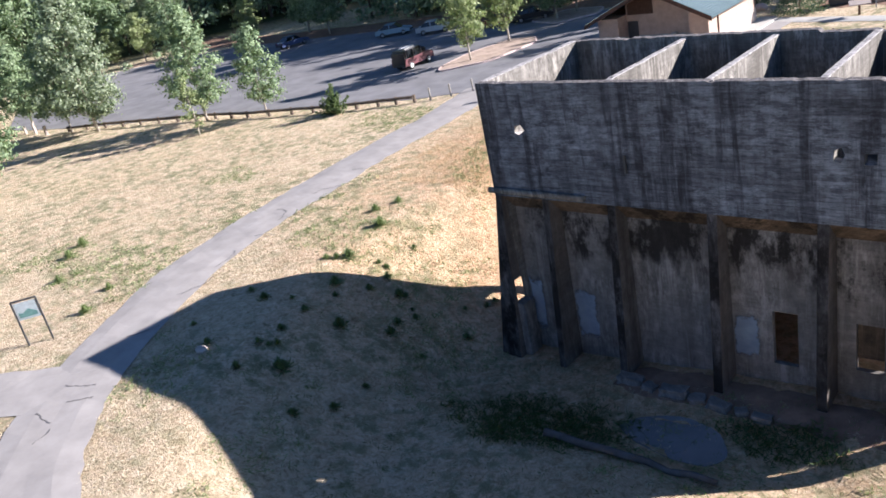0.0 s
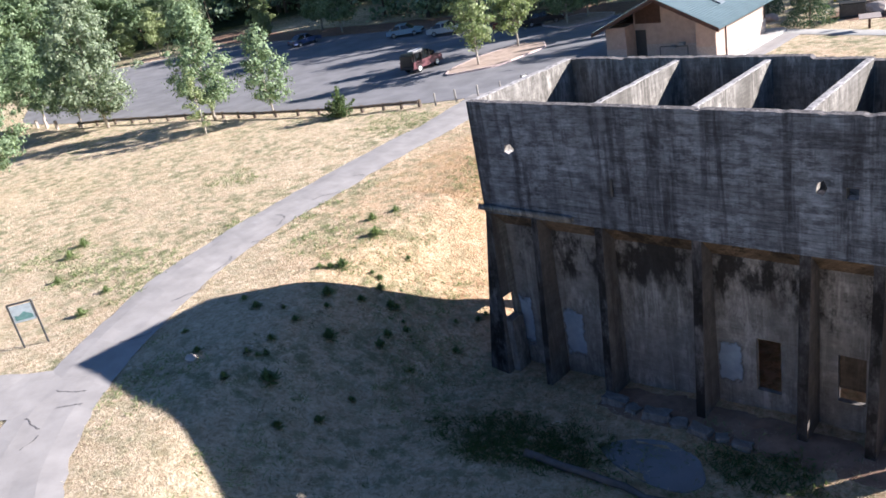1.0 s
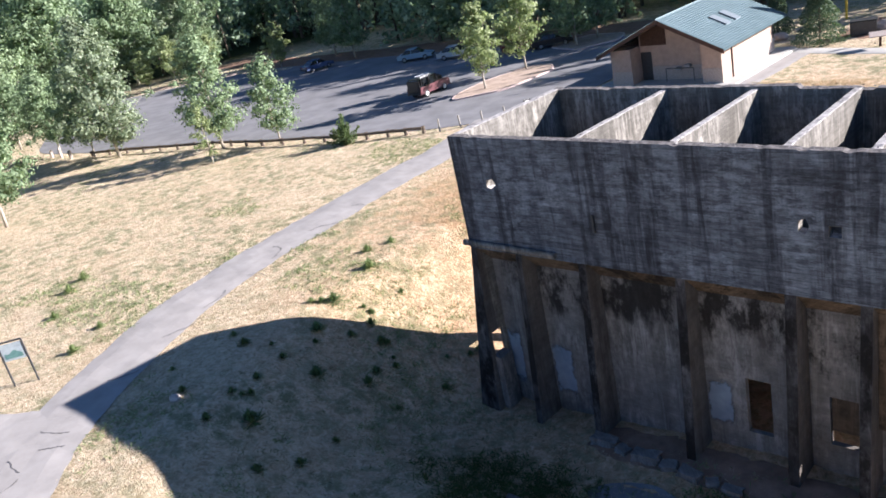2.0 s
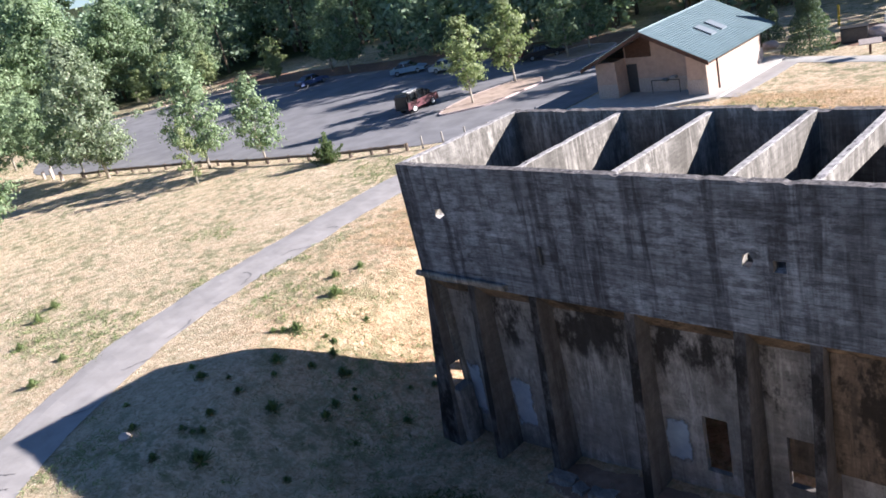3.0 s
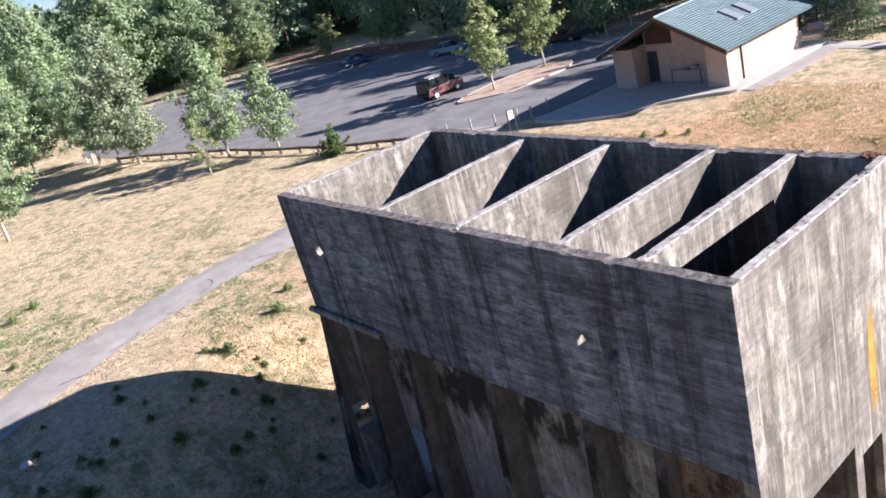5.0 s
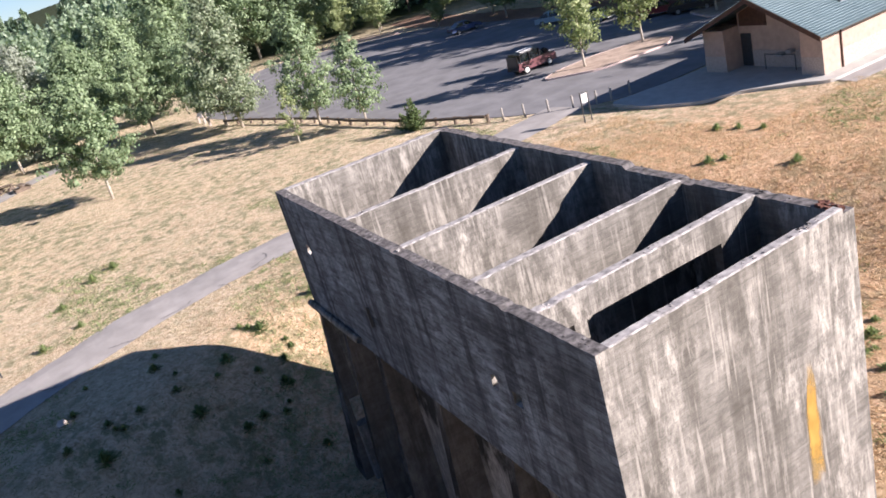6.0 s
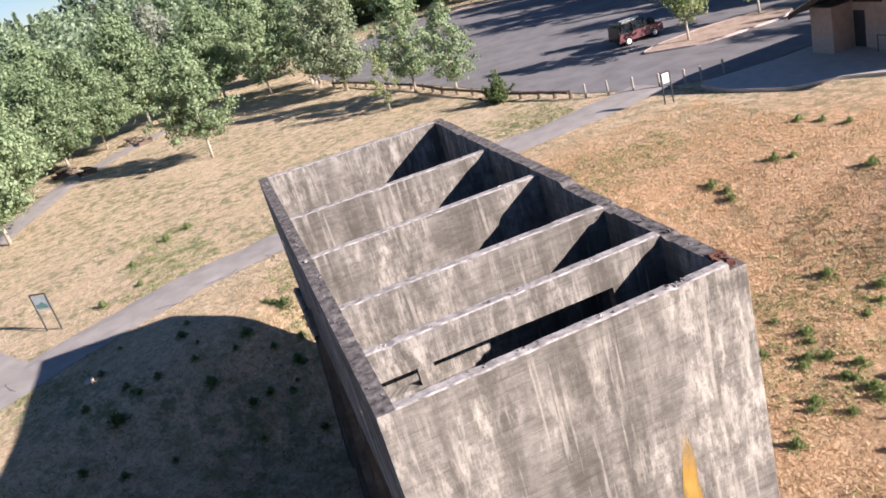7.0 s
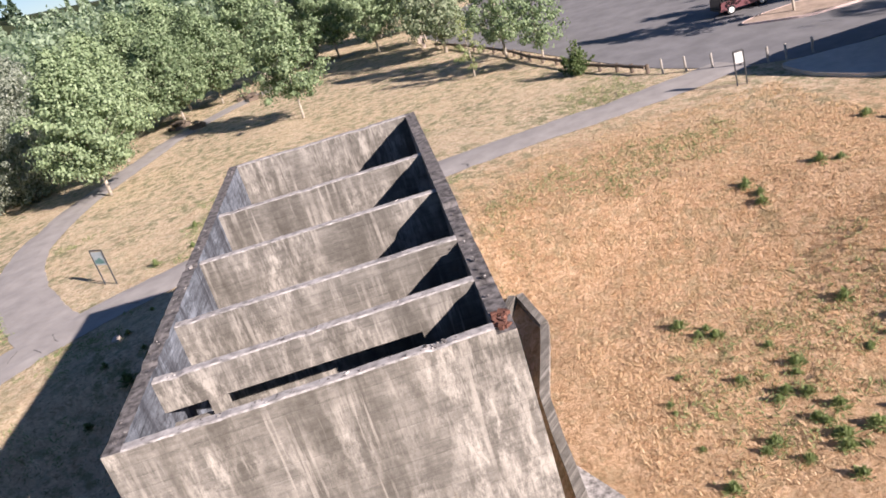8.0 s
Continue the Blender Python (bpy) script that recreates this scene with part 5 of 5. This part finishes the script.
tufts("dry_grass", 46000, (-46, 16, -23, 24), 0.09, M["straw"], 91, "short dry straw-coloured grass in tufts", lambda x, y, g: (y < 9 or x < -6) and meadow(x, y, g))
tufts("tawny_grass", 44000, (-16, 22, 8, 36), 0.12, M["tawny"], 95, "matted reddish dry grass behind the ruin", lambda x, y, g: off_path(x, y) and noise.noise((x * 0.5, y * 0.5, 4.2)) + g.uniform(-0.5, 0.5) > -0.15)
blades("green_grass", 26000, (-30, 16, -22, 34), 0.22, M["weed"], 92, "thin patches of green grass", lambda x, y, g: off_path(x, y) and noise.noise((x * 0.16, y * 0.16, 9.4)) + 0.35 * noise.noise((x * 0.9, y * 0.9, 5.0)) + 0.25 * math.exp(-((x - 8) ** 2 + (y - 15) ** 2) / 16) + 0.4 * math.exp(-((x + 6) ** 2 + (y - 2) ** 2) / 14) + 0.9 * math.exp(-((x - 14) ** 2 + (y + 5) ** 2) / 6) > 0.26)
def lush(x, y, g):
    a, b = math.hypot((x - 3.6) / 3.4, (y + 4.5) / 2.2), math.hypot((x - 11.2) / 2.0, (y + 2.1) / 0.9)
    return min(a, b) + 0.5 * noise.noise((x * 0.7, y * 0.7, 2.0)) + g.uniform(-0.25, 0.25) < 0.85


blades("hollow_grass", 6500, (-0.5, 14, -8, -0.8), 0.26, M["shade_grass"], 93, "green grass in the hollow, with shade in its dark colour", lush)
# sparse dark blades, strewn to darken the ground inside the ruin's shadow
blades("hollow_weeds", 2200, (-12, 14, -12, 1), 0.18, M["shade_grass"], 94, "low weeds, coloured dark to deepen the shade in the hollow", lambda x, y, g: math.hypot((x - 10) / 20, (y - 4) / 24) < 0.98 + g.uniform(-0.12, 0.05) and off_path(x, y) and noise.noise((x * 0.5, y * 0.5, 3.4)) + g.uniform(-0.5, 0.5) > 0.0)


# ---- far corner by the restroom, picnic places, cracks ----
def picnic_table(x, y, turn):
    t = thing("picnic_table", pose(x, y, ground_z(x, y), 0, 0, turn), "weathered grey-brown picnic table with benches under trees", "picnic table", "picnic tables")
    part("tabletop", boxed((-0.9, -0.38, 0.68), (0.9, 0.38, 0.76), None, 0.02), M["fence"], t)
    for s in (-1, 1):
        part("bench", boxed((-0.9, s * 0.75 - 0.14, 0.4), (0.9, s * 0.75 + 0.14, 0.47), None, 0.015), M["fence"], t)
        part("leg", boxed((s * 0.6 - 0.08, -0.8, 0.0), (s * 0.6 + 0.08, 0.8, 0.4)), M["fence"], t)
        part("post", boxed((s * 0.6 - 0.08, -0.1, 0.4), (s * 0.6 + 0.08, 0.1, 0.68)), M["fence"], t)
    return t


for x, y, r in ((-63.4, -14.4, 25), (-67.2, -17.4, 50), (-72.0, -8.6, 10), (-75.0, -10.2, 70), (-68.0, -17.0, 40)):
    picnic_table(x, y, r)

lect = thing("lectern_sign", pose(0.8, 45.3, FLAT, 0, 0, 20), "tan slanted information lectern beside the walk", "sign")
part("post", boxed((-0.08, -0.08, -0.2), (0.08, 0.08, 0.95)), M["wood"], lect)
part("panel", boxed((-0.75, -0.5, 0.95), (0.75, 0.5, 1.02), pose(0, 0, 0, 12, 0, 0), 0.02), M["block_low"], lect, "weathered tan panel")
sp = thing("sign_post", pose(1.4, 47.6, FLAT), "small white sign on a metal post", "sign")
part("post", rod(bmesh.new(), (0, 0, -0.2), (0, 0, 2.3), 0.04), M["metal"], sp)
part("plate", boxed((-0.28, -0.02, 1.7), (0.28, 0.0, 2.3), None, 0.005), M["white"], sp)
bin_ = thing("waste_bin", pose(-1.8, 50.0, FLAT, 0, 0, 15), "dark steel waste container beside the walk", "waste container")
part("body", boxed((-0.95, -0.55, 0.05), (0.95, 0.55, 1.1), None, 0.04), M["metal_dark"], bin_)
part("lid", boxed((-1.0, -0.6, 1.1), (1.0, 0.6, 1.17), None, 0.02), M["black"], bin_)
for i, (x, y, s) in enumerate(((-0.2, 51.0, 0.9), (1.4, 50.2, 0.7), (3.0, 51.5, 1.0), (-8.4, 50.0, 0.6))):
    bm = bmesh.new()
    bmesh.ops.create_icosphere(bm, subdivisions=2, radius=s)
    for v in bm.verts:
        v.co = Vector((v.co.x * 1.2, v.co.y, v.co.z * 0.7)) * (1 + 0.3 * noise.noise(v.co * 1.7 + Vector((i, 0, 0))))
    ob = finish(bm, "boulder", M["rock"])
    ob.location = (x, y, FLAT + s * 0.35)
    tagged(ob, "rough brown boulder beside the walk", "boulder", "boulders")
for x, y in ((-5.3, 56.8),):
    yp = thing("marker_post", pose(x, y, FLAT), "yellow painted marker post", "post")
    part("post", rod(bmesh.new(), (0, 0, -0.2), (0, 0, 1.7), 0.11), M["amber"], yp)
    part("cap", rod(bmesh.new(), (0, 0, 1.7), (0, 0, 1.76), 0.13), M["amber"], yp)
for x, y, h in ((-73.5, 12.6, 1.2), (-75.6, 12.4, 0.9), (-70.6, 12.5, 1.0)):
    wp = thing("gate_post", pose(x, y, FLAT), "pale timber post at the end of the fence", "post", "pale posts")
    part("post", boxed((-0.14, -0.14, -0.2), (0.14, 0.14, h), None, 0.02), M["rock"], wp)


def crack(x, y, turn, length, seed):
    g = random.Random(seed)
    pts, a = [Vector((x, y))], radians(turn)
    for k in range(int(length / 0.18)):
        a += g.uniform(-0.55, 0.55)
        pts.append(pts[-1] + Vector((math.cos(a), math.sin(a))) * 0.18)
    verts, faces = [], []
    for i, p in enumerate(pts):
        w = 0.022 * (0.5 + g.random())
        d = (pts[min(i + 1, len(pts) - 1)] - pts[max(i - 1, 0)]).normalized()
        n = Vector((-d.y, d.x)) * w
        z = ground_z(p.x, p.y) + 0.096
        verts += [(p.x - n.x, p.y - n.y, z), (p.x + n.x, p.y + n.y, z)]
        if i:
            faces.append((2 * i - 2, 2 * i - 1, 2 * i + 1, 2 * i))
    return raw("crack", verts, faces, M["crack"], bpy.data.objects["path_main"])


for i, (x, y, r, l) in enumerate(((-11.9, -13.6, -20, 1.6), (-10.6, -14.2, 30, 1.2), (-11.0, -15.2, 10, 1.4), (-9.4, -15.4, -30, 1.0), (-14.6, -6.8, 60, 2.2), (-15.4, -4.0, 110, 2.0), (-16.6, -0.6, 20, 1.5), (-17.0, 1.4, 100, 2.4), (-18.2, 5.0, 80, 2.0), (-18.9, 9.0, 10, 1.4), (-13.2, -10.2, 30, 1.6))):
    crack(x, y, r, l, 500 + i)

ribbon("bare_ground", [(-3.5, 52.5), (4.0, 52.0), (14.0, 49.5), (26.0, 46.0)], lambda f: 7.5, 0.03, M["bark_mulch"], "bare brown earth under the trees past the walk", "earth", 0.9, 0.03)
ribbon("bare_bank", [(-112, 61), (-94, 57.6), (-76, 58.2), (-58, 60.0), (-43, 60.5), (-28, 62.0)], 7.5, 0.03, M["bark_mulch"], "bare brown bank behind the parking lot", "earth", 0.6, 0.03)
# broken footing, slab and bare earth in front of the ruin
g = random.Random(8)
foot = thing("broken_footing", label="broken concrete footing in front of the columns", category="footing")
for x, y, l, w, h, r in ((5.15, -0.7, 0.9, 0.45, 0.34, 8), (6.0, -0.85, 0.5, 0.4, 0.22, -15), (7.0, -0.95, 0.95, 0.5, 0.36, 4), (7.9, -1.05, 0.55, 0.4, 0.26, 20), (8.7, -1.15, 0.75, 0.42, 0.3, -8), (9.5, -1.2, 0.4, 0.35, 0.2, 30), (10.2, -1.3, 0.6, 0.35, 0.22, 5)):
    bm = bmesh.new()
    bmesh.ops.create_cube(bm, size=1.0)
    bmesh.ops.subdivide_edges(bm, edges=bm.edges[:], cuts=2, use_grid_fill=True)
    for v in bm.verts:
        v.co = Vector((v.co.x * l, v.co.y * w, v.co.z * h)) * (1 + 0.28 * noise.noise(v.co * 2.3 + Vector((x, y, 0))))
    ob = part("concrete_block", bm, M["concrete_low"], foot)
    ob.matrix_basis = pose(x, y, ground_z(x, y) + h * 0.3, g.uniform(-6, 6), g.uniform(-6, 6), r)
pad = [(5.9, -3.2), (6.6, -2.4), (7.8, -2.0), (9.2, -2.3), (9.9, -3.2), (9.6, -4.0), (8.3, -4.3), (6.9, -3.9)]
bm = bmesh.new()
prism(bm, rounded(pad, 0.4), lambda u, q: Vector((u, q, ground_z(u, q) + 0.03)), lambda u, q: Vector((u, q, ground_z(u, q) - 0.3)))
tagged(finish(bm, "pavement_pad", M["asphalt"]), "worn grey slab set in the shaded hollow", "slab", kind="structure")
ribbon("bare_earth", [(4.6, -0.35), (8.0, -0.5), (12.0, -0.6), (15.6, -0.5)], 1.7, 0.03, M["bark_mulch"], "bare brown earth at the foot of the ruin", "earth", 0.3, 0.03)
